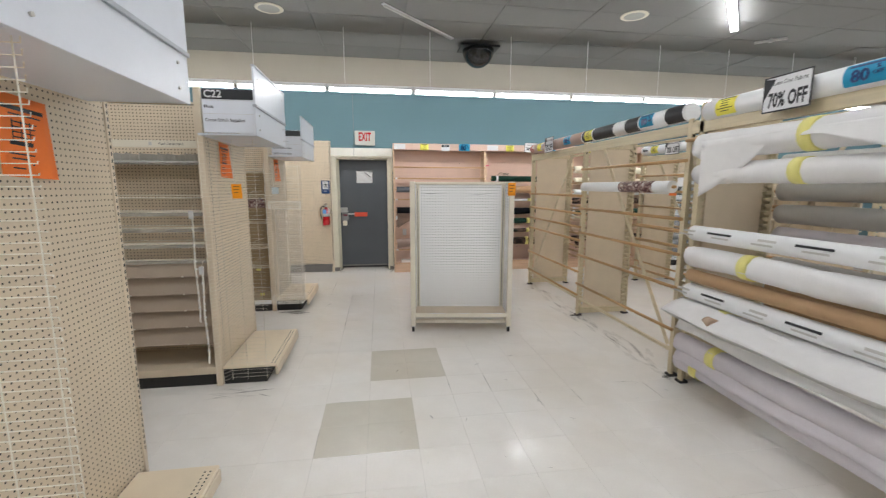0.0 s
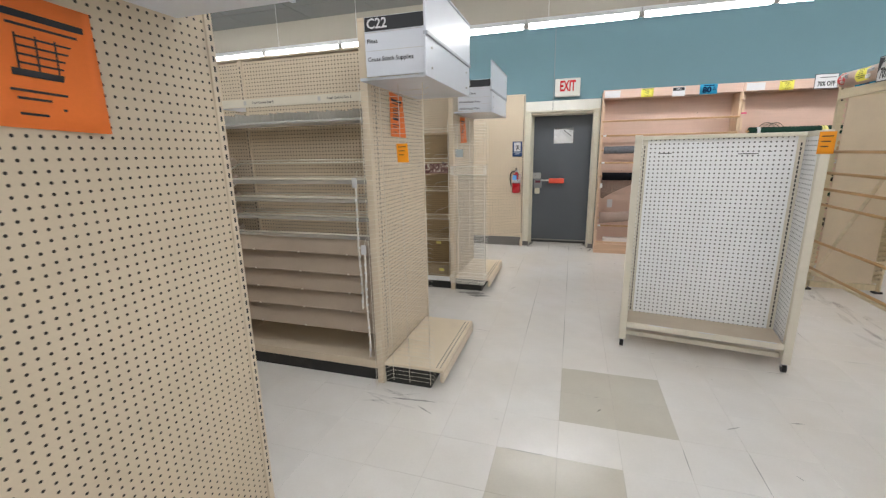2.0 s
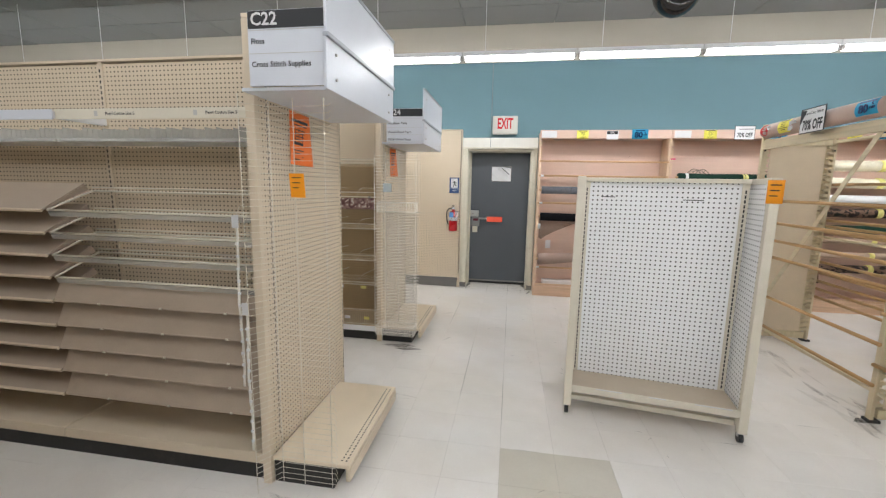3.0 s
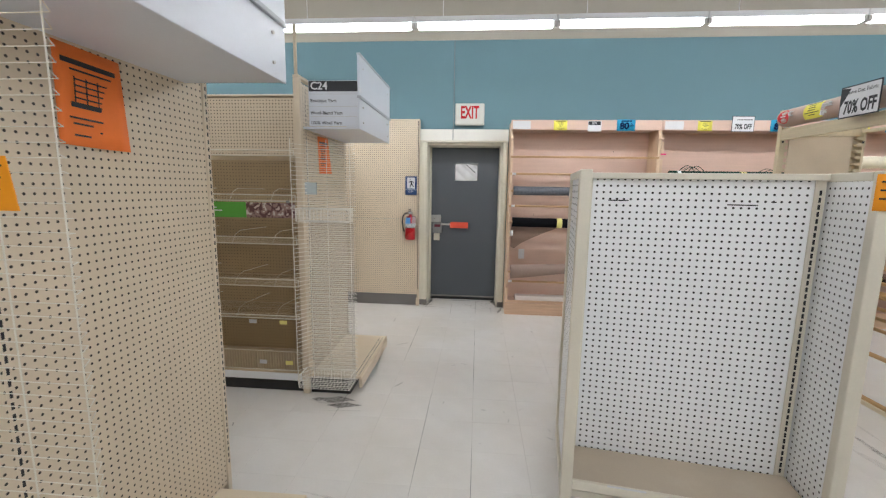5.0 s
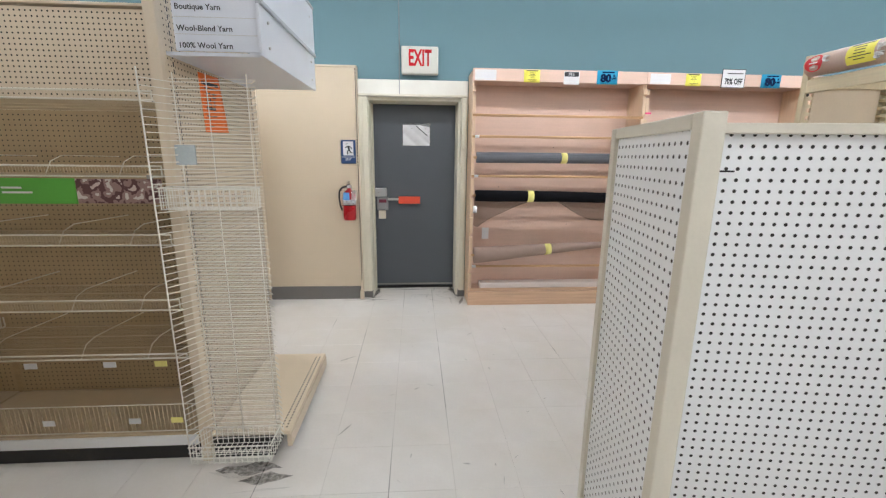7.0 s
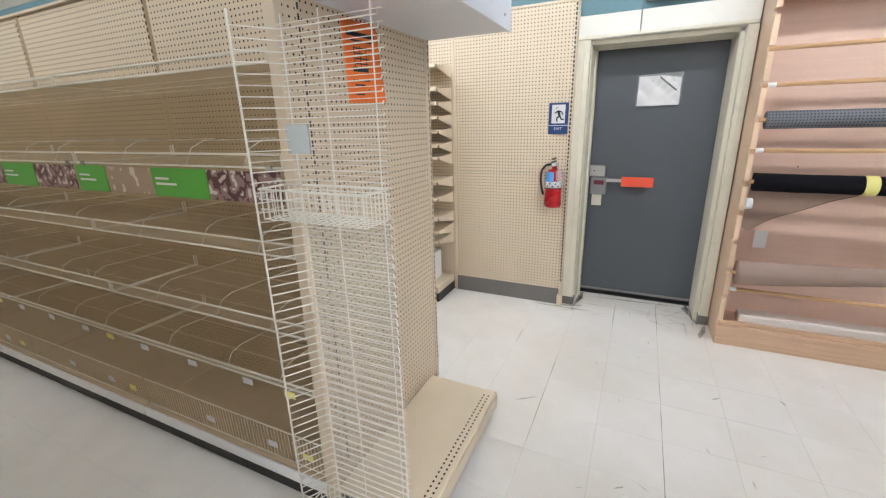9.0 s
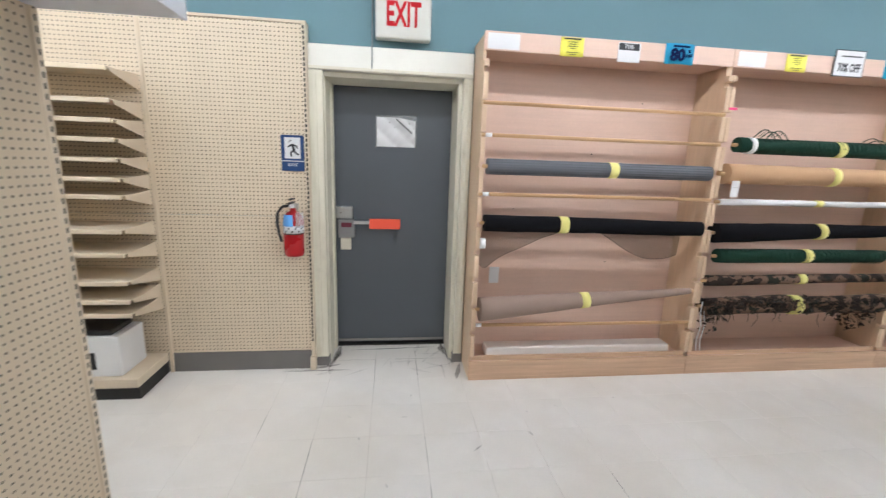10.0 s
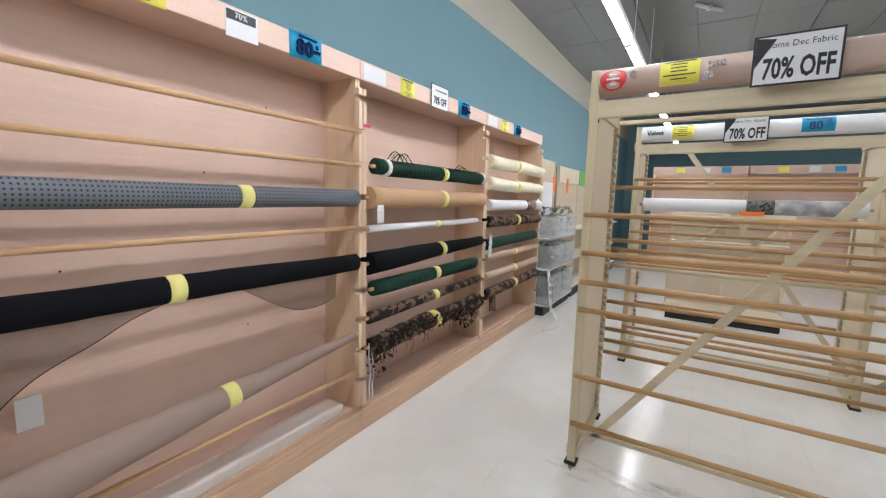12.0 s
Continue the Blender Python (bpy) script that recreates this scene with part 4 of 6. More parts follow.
# left end of the back wall: a column of card shelves
def wall_shelf(x0, x1, y0, y1, z):
    """A cream shelf with a rolled front lip and deep tapered end brackets."""
    s = thing("shelf", ((x0 + x1) / 2, y0, z), "empty cream steel wall shelf with deep end brackets", "shelf", "stacked wall shelves")
    hw, d = (x1 - x0) / 2 - 0.004, y1 - y0
    part("board", box(bm_new(), -hw, hw, 0.004, d, -0.006, 0.0, 0.002), CREAM, s)
    part("front_lip", box(bm_new(), -hw, hw, -0.006, 0.004, -0.024, 0.002, 0.003), DECKC, s, "pale rolled front lip")
    for xq in (-hw - 0.003, hw - 0.001):
        bb = bm_new()
        prof = ((0.03, -0.006), (d, 0.012), (d, -0.085), (0.03, -0.024))
        lo = [bb.verts.new((xq, py, pz)) for py, pz in prof]; hi = [bb.verts.new((xq + 0.004, py, pz)) for py, pz in prof]
        for q in range(4):
            bb.faces.new((lo[q], lo[(q + 1) % 4], hi[(q + 1) % 4], hi[q]))
        bb.faces.new(lo[::-1]); bb.faces.new(hi)
        part("bracket", bb, CREAM, s)
    return s


for i, z in enumerate((0.56, 0.645, 0.76, 0.93, 1.07, 1.265, 1.365, 1.475, 1.585, 1.69, 1.795, 1.965)):
    yf = 7.06 if z < 1.2 else 7.1
    for xb in (-1.455, -2.675):
        wall_shelf(xb - 1.21, xb, yf, 7.395, z)
wd_ = thing("wall_shelf_base", (-1.455, 7.03, 0), "cream steel base deck on black kick plate", "shelf base")
part("deck", box(bm_new(), -2.43, 0, 0.0, 0.365, 0.09, 0.15, 0.006), CREAM, wd_)
part("kick", box(bm_new(), -2.42, -0.01, 0.03, 0.36, 0.0, 0.089), DARK, wd_)
bx = thing("white_carton", (-1.78, 7.2, 0.151), "white carton with dark picture panel on the base deck", "carton")
part("carton", box(bm_new(), -0.22, 0.22, -0.13, 0.13, 0.0, 0.26, 0.006), WHITE, bx)
part("picture_panel", box(bm_new(), -0.17, 0.08, -0.1335, -0.131, 0.05, 0.16), BLACK, bx)
part("folded_bag", box(bm_new(), -0.2, 0.18, -0.12, 0.1, 0.262, 0.30, 0.015), BLACK, bx)

# safety things beside the door
es = thing("exit_plaque", (-0.565, 7.395, 1.54), "navy exit plaque with white running figure symbol", "sign")
part("plate", box(bm_new(), -0.073, 0.073, -0.006, 0.0, -0.115, 0.115, 0.003), NAVY, es)
part("symbol_panel", box(bm_new(), -0.05, 0.05, -0.0075, -0.006, -0.035, 0.1), PAPER, es)
b = bm_new()
for p, q, r in (((0.012, -0.009, 0.075), (0.014, -0.009, 0.078), 0.013), ((0.004, -0.009, 0.058), (-0.01, -0.009, 0.02), 0.009), ((-0.01, -0.009, 0.02), (0.012, -0.009, 0.002), 0.006), ((0.012, -0.009, 0.002), (0.008, -0.009, -0.022), 0.005), ((-0.01, -0.009, 0.02), (-0.022, -0.009, -0.004), 0.006), ((-0.022, -0.009, -0.004), (-0.04, -0.009, -0.008), 0.005), ((0.003, -0.009, 0.054), (0.028, -0.009, 0.04), 0.005), ((0.003, -0.009, 0.056), (-0.026, -0.009, 0.046), 0.005), ((-0.026, -0.009, 0.046), (-0.032, -0.009, 0.028), 0.0045)):
    tube(b, (-p[0], p[1], p[2]), (-q[0], q[1], q[2]), r, 6)
part("running_symbol", b, INK, es)
part("white_line", box(bm_new(), -0.072, 0.072, -0.0072, -0.0062, -0.053, -0.048), PAPER, es)
lettering("EXIT", 0.03, PAPER, at(0, -0.0068, -0.075), parent=es)

fx = thing("fire_extinguisher", (-0.56, 7.31, 0.87), "red fire extinguisher with black hose on wall hook", "fire extinguisher")
part("cylinder", lathe(bm_new(), [(0.05, 0.0), (0.062, 0.01), (0.064, 0.03), (0.064, 0.235), (0.058, 0.265), (0.04, 0.29), (0.02, 0.3), (0.018, 0.32)]), RED, fx)
part("label_sleeve", lathe(bm_new(), [(0.0648, 0.158), (0.0648, 0.208)]), PAPER, fx, "white printed label")
for k in range(9):
    a = -2.9 + 0.33 * k
    part("pictogram", sheet(bm_new(), lambda u, v: (0.0656 * math.cos(a + 0.15 * u), 0.0656 * math.sin(a + 0.15 * u), 0.165 + 0.02 * (k % 2) + 0.012 * v), 2, 1), INK, fx)
part("black_band", lathe(bm_new(), [(0.0655, 0.15), (0.0655, 0.157)]), BLACK, fx)
part("instruction_band", sheet(bm_new(), lambda u, v: (0.0656 * math.cos(-2.75 + 1.35 * u) * (1 - 0.12 * v), 0.0656 * math.sin(-2.75 + 1.35 * u) * (1 - 0.12 * v) - 0.003, 0.205 + 0.075 * v), 8, 3), mat("pale_blue_label", (0.12, 0.36, 0.75), 0.4), fx, "light blue tag")
part("valve", box(bm_new(), -0.02, 0.02, -0.02, 0.02, 0.32, 0.35, 0.005), STEEL, fx)
part("lever", box(bm_new(), -0.012, 0.012, -0.09, 0.02, 0.352, 0.362, 0.003), BLACK, fx)
part("lever", box(bm_new(), -0.012, 0.012, -0.075, 0.02, 0.375, 0.384, 0.003), BLACK, fx)
part("hose", wire(bm_new(), [(-0.02, -0.01, 0.335), (-0.06, -0.02, 0.33), (-0.09, -0.03, 0.29), (-0.095, -0.03, 0.22), (-0.085, -0.03, 0.15), (-0.07, -0.03, 0.1)], 0.009, 8), BLACK, fx)
part("gauge", tube(bm_new(), (0, -0.022, 0.335), (0, -0.034, 0.335), 0.015, 10), PAPER, fx)
part("inspection_tag", sheet(bm_new(), lambda u, v: (0.03 + 0.05 * u, -0.07 + 0.01 * u, 0.2 + 0.1 * v), 2, 2, 0.001), CLEAR, fx)
part("wall_hook", box(bm_new(), -0.015, 0.015, 0.0, 0.089, 0.29, 0.34), STEEL, fx)

# ---- white rolling display ----
WD = thing("rolling_display", (0.688, 3.972, 0), "ivory framed white pegboard display with beige deck on casters", "display rack", rz=-8.4)
W, D, H, PV = 1.067, 0.595, 1.602, 0.30
for xa in (0.0, W - 0.045):
    side = part("side_panel", box(bm_new(), xa + 0.012, xa + 0.033, 0.04, D - 0.04, 0.16, H - 0.03), WPEG_X, WD)
    for ya, yb in ((0, 0.045), (D - 0.045, D)):
        part("side_post", box(bm_new(), xa, xa + 0.05, ya, yb, 0.066, H, 0.004), FRAMEC, WD)
    part("side_top", box(bm_new(), xa, xa + 0.045, 0.046, D - 0.046, H - 0.035, H - 0.001, 0.004), FRAMEC, WD)
    part("side_foot", box(bm_new(), xa, xa + 0.045, 0.046, D - 0.046, 0.09, 0.15, 0.004), FRAMEC, WD)
    for yc in (0.03, D - 0.03):
        c = part("caster", tube(bm_new(), (xa + 0.01, yc, 0.03), (xa + 0.036, yc, 0.03), 0.03, 14), BLACK, WD, "black caster wheel")
        part("fork", box(bm_new(), xa + 0.004, xa + 0.041, yc - 0.012, yc + 0.012, 0.04, 0.067, 0.003), STEEL, c)
part("back_panel", box(bm_new(), 0.046, W - 0.046, PV, PV + 0.02, 0.16, H - 0.03), WPEG_Y, WD)
part("top_cap", box(bm_new(), 0.046, W - 0.046, PV - 0.03, PV + 0.05, H - 0.03, H - 0.002, 0.004), FRAMEC, WD)
part("slotted_upright", box(bm_new(), W - 0.085, W - 0.046, PV - 0.012, PV - 0.001, 0.17, H - 0.03, 0.002), FRAMEC, WD)
part("slotted_upright", box(bm_new(), 0.05, 0.085, PV - 0.012, PV - 0.001, 0.17, H - 0.03, 0.002), FRAMEC, WD)
b = bm_new()
for i in range(44):
    box(b, W - 0.07, W - 0.062, PV - 0.0145, PV - 0.0118, 0.22 + i * 0.03, 0.241 + i * 0.03)
    box(b, 0.062, 0.069, PV - 0.0145, PV - 0.0118, 0.22 + i * 0.03, 0.241 + i * 0.03)
part("slot_row", b, BLACK, WD, "row of dark slots")
part("deck", box(bm_new(), 0.046, W - 0.046, 0.02, PV - 0.015, 0.187, 0.207, 0.004), mat("beige_deck_steel", (0.55, 0.46, 0.35), 0.5, dirt=0.25, dirtcol=(0.7, 0.66, 0.58)), WD)
part("deck_lip", box(bm_new(), 0.051, W - 0.046, 0.0, 0.019, 0.168, 0.212, 0.004), FRAMEC, WD, "worn ivory lip")
part("lower_bar", box(bm_new(), 0.051, W - 0.046, 0.06, 0.09, 0.085, 0.12, 0.004), FRAMEC, WD)
for xx, ll in ((0.2, 0.16), (0.52, 0.1), (0.78, 0.2)):
    part("chip", box(bm_new(), xx, xx + ll, -0.0015, 0.006, 0.209, 0.2135), PAPER, WD, "worn white edge of the lip")
part("rear_deck", box(bm_new(), 0.046, W - 0.046, PV + 0.03, D - 0.02, 0.165, 0.185, 0.004), FRAMEC, WD)
b = bm_new()
for (xx, zz, ll) in ((0.16, 1.47, 0.09), (0.66, 1.46, 0.12), (0.83, 1.475, 0.02)):
    box(b, xx, xx + ll, PV - 0.003, PV - 0.0005, zz, zz + 0.005)
part("pen_marks", b, BLACK, WD, "dark scuffs on the board")
at_ = thing("amber_tag", (1.72, 3.822, 1.53), "amber price tag hanging on the display post", "tag", rz=-8.5)
part("card", sheet(bm_new(), lambda u, v: (-0.04 + 0.08 * u, -0.006 - 0.004 * math.sin(3 * u), -0.07 + 0.13 * v), 4, 3, 0.001), AMBER, at_)
for k in range(3):
    part("text_bar", box(bm_new(), -0.028, 0.025 - 0.008 * k, -0.0122, -0.011, 0.03 - 0.03 * k, 0.036 - 0.03 * k), INK, at_)

# ---- fabric wall units ----
def price_cards(parent, x, y, z, kinds):
    """Cards on a header board that faces -y."""
    for dx, kind in kinds:
        if kind == "white":
            part("blank_label", box(bm_new(), x + dx, x + dx + 0.2, y - 0.003, y - 0.0005, z + 0.005, z + 0.095), PAPER, parent, "blank white label")
        elif kind == "yellow":
            c = part("notice_card", sheet(bm_new(), lambda u, v: (x + dx + 0.15 * u, y - 0.003 - 0.004 * u * (1 - v), z - 0.01 + 0.11 * v), 3, 3, 0.0008), YELLOW, parent, "yellow notice card")
            part("text_bar", box(bm_new(), x + dx + 0.02, x + dx + 0.13, y - 0.0075, y - 0.0065, z + 0.088, z + 0.096), INK, c)
            for k, (ha, wa) in enumerate(((0.045, 0.105), (0.052, 0.1), (0.045, 0.108), (0.06, 0.092), (0.035, 0.118), (0.058, 0.096))):
                zz = z + 0.072 - k * 0.0125 - (0.01 if k > 3 else 0)
                part("text_bar", box(bm_new(), x + dx + ha, x + dx + wa, y - 0.0095, y - 0.0082, zz, zz + 0.003), INK, c)
        elif kind == "blue":
            c = part("sale_card", sheet(bm_new(), lambda u, v: (x + dx - 0.022 + 0.2 * u, y - 0.004 - 0.014 * math.sin(math.pi * u), z - 0.014 + 0.124 * v), 8, 2, 0.0008), BLUEP, parent, "blue card reading 80 percent off")
            part("text_bar", box(bm_new(), x + dx + 0.02, x + dx + 0.135, y - 0.0205, y - 0.0195, z + 0.086, z + 0.098), NAVYI, c)
            lettering("80", 0.1, NAVYI, at(x + dx + 0.055, y - 0.0235, z + 0.036), parent=c, bold=0.0035, depth=0.004)
            lettering("%\nOFF", 0.026, NAVYI, at(x + dx + 0.135, y - 0.0205, z + 0.05), parent=c, depth=0.004)
        elif kind == "small":
            c = part("torn_card", box(bm_new(), x + dx, x + dx + 0.15, y - 0.004, y - 0.001, z - 0.02, z + 0.095), PAPER, parent, "white card with black top")
            part("card_top", box(bm_new(), x + dx + 0.004, x + dx + 0.14, y - 0.0055, y - 0.0042, z + 0.05, z + 0.09), INK, c)
            lettering("70%", 0.036, PAPER, at(x + dx + 0.07, y - 0.0058, z + 0.07), parent=c)
        elif kind == "seventy":
            c = part("sale_card", box(bm_new(), x + dx, x + dx + 0.235, y - 0.012, y - 0.009, z - 0.02, z + 0.15), INK, parent, "black framed card reading 70 percent off")
            part("card_face", box(bm_new(), x + dx + 0.006, x + dx + 0.229, y - 0.0135, y - 0.0122, z - 0.014, z + 0.144), PAPER, c)
            lettering("70% OFF", 0.074, INK, at(x + dx + 0.12, y - 0.0138, z + 0.035), parent=c, squeeze=0.64, bold=0.0026)
            part("text_bar", box(bm_new(), x + dx + 0.05, x + dx + 0.21, y - 0.0145, y - 0.0136, z + 0.105, z + 0.113), INK, c)


UX = (0.632, 2.303, 3.97, 5.53)
U_Y = 7.175
for i in range(3):
    xa, xb = UX[i], UX[i + 1]
    w = xb - xa
    u = thing("fabric_wall_unit", (xa, U_Y, 0), "pink birch plywood fabric roll unit with notched uprights", "fabric rack", "fabric wall units")
    part("back_board", box(bm_new(), 0.02, w - 0.02, 0.295, 0.312, 0.13, 2.29), BIRCH_X, u)
    for sx in (0.0, w - 0.02):
        part("side_board", box(bm_new(), sx + 0.0015, sx + 0.0185, 0.02, 0.312, 0.0, 2.29, 0.002), BIRCH_Z, u)
    part("header_board", box(bm_new(), 0.002, w - 0.002, 0.0, 0.019, 2.195, 2.305, 0.003), BIRCH_X, u)
    part("top_board", box(bm_new(), 0.02, w - 0.02, 0.02, 0.29, 2.2, 2.216), BIRCH_X, u)
    part("plinth", box(bm_new(), 0.0, w - 0.0015, -0.02, 0.0, 0.0, 0.145, 0.004), PINE_X, u)
    part("bottom_board", box(bm_new(), 0.02, w - 0.02, 0.0, 0.29, 0.125, 0.143), BIRCH_X, u)
    part("kerb_strip", box(bm_new(), 0.02, w - 0.02, 0.001, 0.02, 0.1435, 0.175, 0.003), PINE_X, u)
    for sx in (0.0, w - 0.034):
        zt = 0.18
        while zt < 2.1:          # a cleat per notch leaves the notches open between them
            top = min(zt + 0.158, 2.14)
            part("notch_cleat", box(bm_new(), sx + 0.002, sx + 0.032, -0.022, 0.024, zt, top, 0.003), BIRCH_Z, u)
            zt += 0.192
    rods = ((1.89, 1.695, 1.322, 0.415), (), ())[i]
    for z in rods:
        part("dowel", tube(bm_new(), (0.01, -0.008, z), (w - 0.01, -0.008, z), 0.0125, 10), DOWEL_X, u, "bare pine dowel")
        part("dowel_end", tube(bm_new(), (0.034, -0.008, z), (0.075, -0.008, z), 0.0135, 10), WHITE, u, "white taped end") if z < 1.8 else None
    cards = (((0.02, "white"), (0.48, "yellow"), (0.86, "small"), (1.2, "blue")), ((0.03, "white"), (0.38, "yellow"), (0.73, "seventy"), (1.16, "blue")), ((0.03, "white"), (0.33, "yellow"), (0.66, "blue")))[i]
    price_cards(u, 0, 0.0, 2.198, cards)
    if i == 0:
        b = bm_new()
        for (xx, zz) in ((0.9, 1.61), (1.25, 1.98), (0.34, 1.2), (1.1, 0.8)):
            tube(b, (xx, 0.2945, zz), (xx, 0.2935, zz), 0.005, 6)
        part("screw_heads", b, DARK, u, "dark screw heads in the back board")


def roll(at_x0, at_x1, y, z0, z1, r0, r1, m, label, name="fabric_roll", band=0.5, core=0.0125, lumps=0.0, seg=18, along="x", group="fabric rolls on the wall units", width=0.06):
    """A roll of fabric on a dowel: fabric, core and a tape band; along x or y."""
    n = 14
    o = thing(name, (at_x0, y, 0) if along == "x" else (y, at_x0, 0), label, "fabric roll", group)
    L = at_x1 - at_x0
    rg = random.Random(int(abs(z0) * 1000) + int(abs(at_x0) * 100))

    def P(s, a, r):
        zc = z0 + (z1 - z0) * s
        p = (L * s, math.cos(a) * r, zc + math.sin(a) * r)
        return p if along == "x" else (p[1], p[0], p[2])
    b = bm_new(); rings = []
    ph = rg.random() * 6
    for i in range(n + 1):
        s = 0.02 + 0.96 * i / n
        rr = r0 + (r1 - r0) * s
        rings.append([b.verts.new(P(s, 2 * math.pi * k / seg, rr * (1 + lumps * math.sin(3 * 2 * math.pi * k / seg + 9 * s + ph) + lumps * 0.8 * rg.uniform(-1, 1)))) for k in range(seg)])
    for p, q in zip(rings, rings[1:]):
        for k in range(seg):
            f = b.faces.new((p[k], p[(k + 1) % seg], q[(k + 1) % seg], q[k])); f.smooth = True
    b.faces.new(rings[0][::-1]); b.faces.new(rings[-1])
    part("fabric", b, m, o)
    b = bm_new(); tube(b, P(0.0, 0, 0), P(1.0, 0, 0), core, 10)
    part("core", b, DOWEL_X if along == "x" else DOWEL_Y, o, "pine dowel core")
    if band:
        b = bm_new(); s2 = band + width / abs(L)
        ra, rb_ = (r0 + (r1 - r0) * band) * (1.03 + lumps), (r0 + (r1 - r0) * s2) * (1.03 + lumps)
        tube(b, P(band, 0, 0), P(s2, 0, 0), ra, 18, rb_)
        part("tape_band", b, BAND, o, "pale yellow tape band")
    return o


a0, a1 = 0.655, 2.28
YR = U_Y - 0.008
roll(a0, a1, YR, 1.5, 1.5, 0.052, 0.05, GREYFAB, "grey woven mesh fabric roll with yellow tape", band=0.525)
roll(a0, a1, YR, 1.135, 1.115, 0.056, 0.05, BLACKFAB, "black netting roll with loose net hanging down", band=0.335, lumps=0.04)
roll(a0, a1, YR, 0.53, 0.66, 0.085, 0.02, BROWNFAB, "brown tulle roll tapering to one end", band=0.465, lumps=0.03)
b0, b1 = 2.33, 3.945
roll(b0 + 0.06, b1 - 0.04, YR, 1.70, 1.69, 0.05, 0.05, GREENFAB, "dark green garden netting roll with white ties", band=0.52, lumps=0.06)
roll(b0, b1, YR, 1.505, 1.505, 0.07, 0.06, TANFAB, "tan burlap fabric roll", band=0.52)
roll(b0, b1 - 0.1, YR, 1.31, 1.315, 0.022, 0.022, SILVER, "silver vinyl remnant roll", band=0.52, lumps=0.1)
roll(b0, b1, YR, 1.09, 1.125, 0.072, 0.04, BLACKFAB, "black felt fabric roll", band=0.52, lumps=0.05)
roll(b0 + 0.05, b1 - 0.12, YR, 0.92, 0.93, 0.05, 0.045, GREENFAB, "dark green mesh fabric roll", band=0.5, lumps=0.05)
roll(b0, b1, YR, 0.735, 0.76, 0.04, 0.032, CAMO, "mottled camouflage print fabric roll", band=0.48, lumps=0.05)
roll(b0, b1, YR, 0.54, 0.55, 0.06, 0.065, CAMO, "camouflage leaf netting roll with ragged edges", band=0.47, lumps=0.16)
c0, c1 = 3.995, 5.51
roll(c0, c1, YR, 1.87, 1.86, 0.065, 0.06, IVFAB, "ivory batting roll in loose wrap", band=0.45, lumps=0.1)
roll(c0, c1, YR, 1.66, 1.65, 0.06, 0.055, IVFAB, "ivory batting roll in loose wrap", band=0.45, lumps=0.1)
roll(c0, c1, YR, 1.455, 1.45, 0.055, 0.055, WHITE, "white boxed fabric tube with printed end", band=0)
roll(c0, c1, YR, 1.29, 1.29, 0.055, 0.055, CAMO, "brown printed fabric roll", band=0.48, lumps=0.06)
roll(c0, c1 - 0.1, YR, 1.075, 1.09, 0.055, 0.05, GREENFAB, "dark green felt roll", band=0, lumps=0.04)
roll(c0, c1, YR, 0.94, 0.94, 0.035, 0.035, KRAFT, "kraft paper wrapped fabric roll", band=0.48)
roll(c0, c1, YR, 0.75, 0.76, 0.04, 0.04, KRAFT, "kraft paper wrapped fabric roll", band=0.48)
roll(c0, c1, YR, 0.57, 0.6, 0.05, 0.05, CAMO, "camouflage fabric roll with hanging scrap", band=0.48, lumps=0.08)
pe = thing("printed_tube_end", (4.98, YR, 1.452), "dark printed wrapper on the white tube", "wrapper")
part("wrapper", tube(bm_new(), (0, 0, 0), (0.28, 0, 0), 0.0565, 18), PRINT, pe)


def net_winding(x0, x1, z, r, turns):
    """A cord wound round a roll, so that it shows close ribs."""
    w = thing("net_winding", (x0, YR, z), "dark green cord wound in close ribs round the roll", "netting", "net windings")
    pts = [((x1 - x0) * i / (turns * 10), math.cos(i * math.pi / 5) * r, math.sin(i * math.pi / 5) * r) for i in range(turns * 10 + 1)]
    part("cord", wire(bm_new(), pts, 0.0032, 4), GREENFAB, w)


net_winding(2.55, 3.82, 1.697, 0.053, 34)
net_winding(2.42, 3.78, 0.924, 0.05, 36)


def net_drape(x0, x1, top, low, label, lean):
    """Loose netting under a roll; low(u) is its lower edge."""
    d = thing("net_drape", (x0, U_Y, 0), label, "net fabric", "loose net drapes")

    def fn(u, v):
        z = low(u)
        xs = (x1 - x0) * u + lean * 0.09 * v * (1 - u) ** 2
        return (xs, 0.015 + 0.03 * v + 0.01 * math.sin(14 * u + 4 * v) * v, top + (z - top) * v)
    part("net", sheet(bm_new(), fn, 24, 12), NET, d)
    part("hem", wire(bm_new(), [fn(i / 24, 1) for i in range(25)], 0.0018, 4), BLACKFAB, d)
    return d


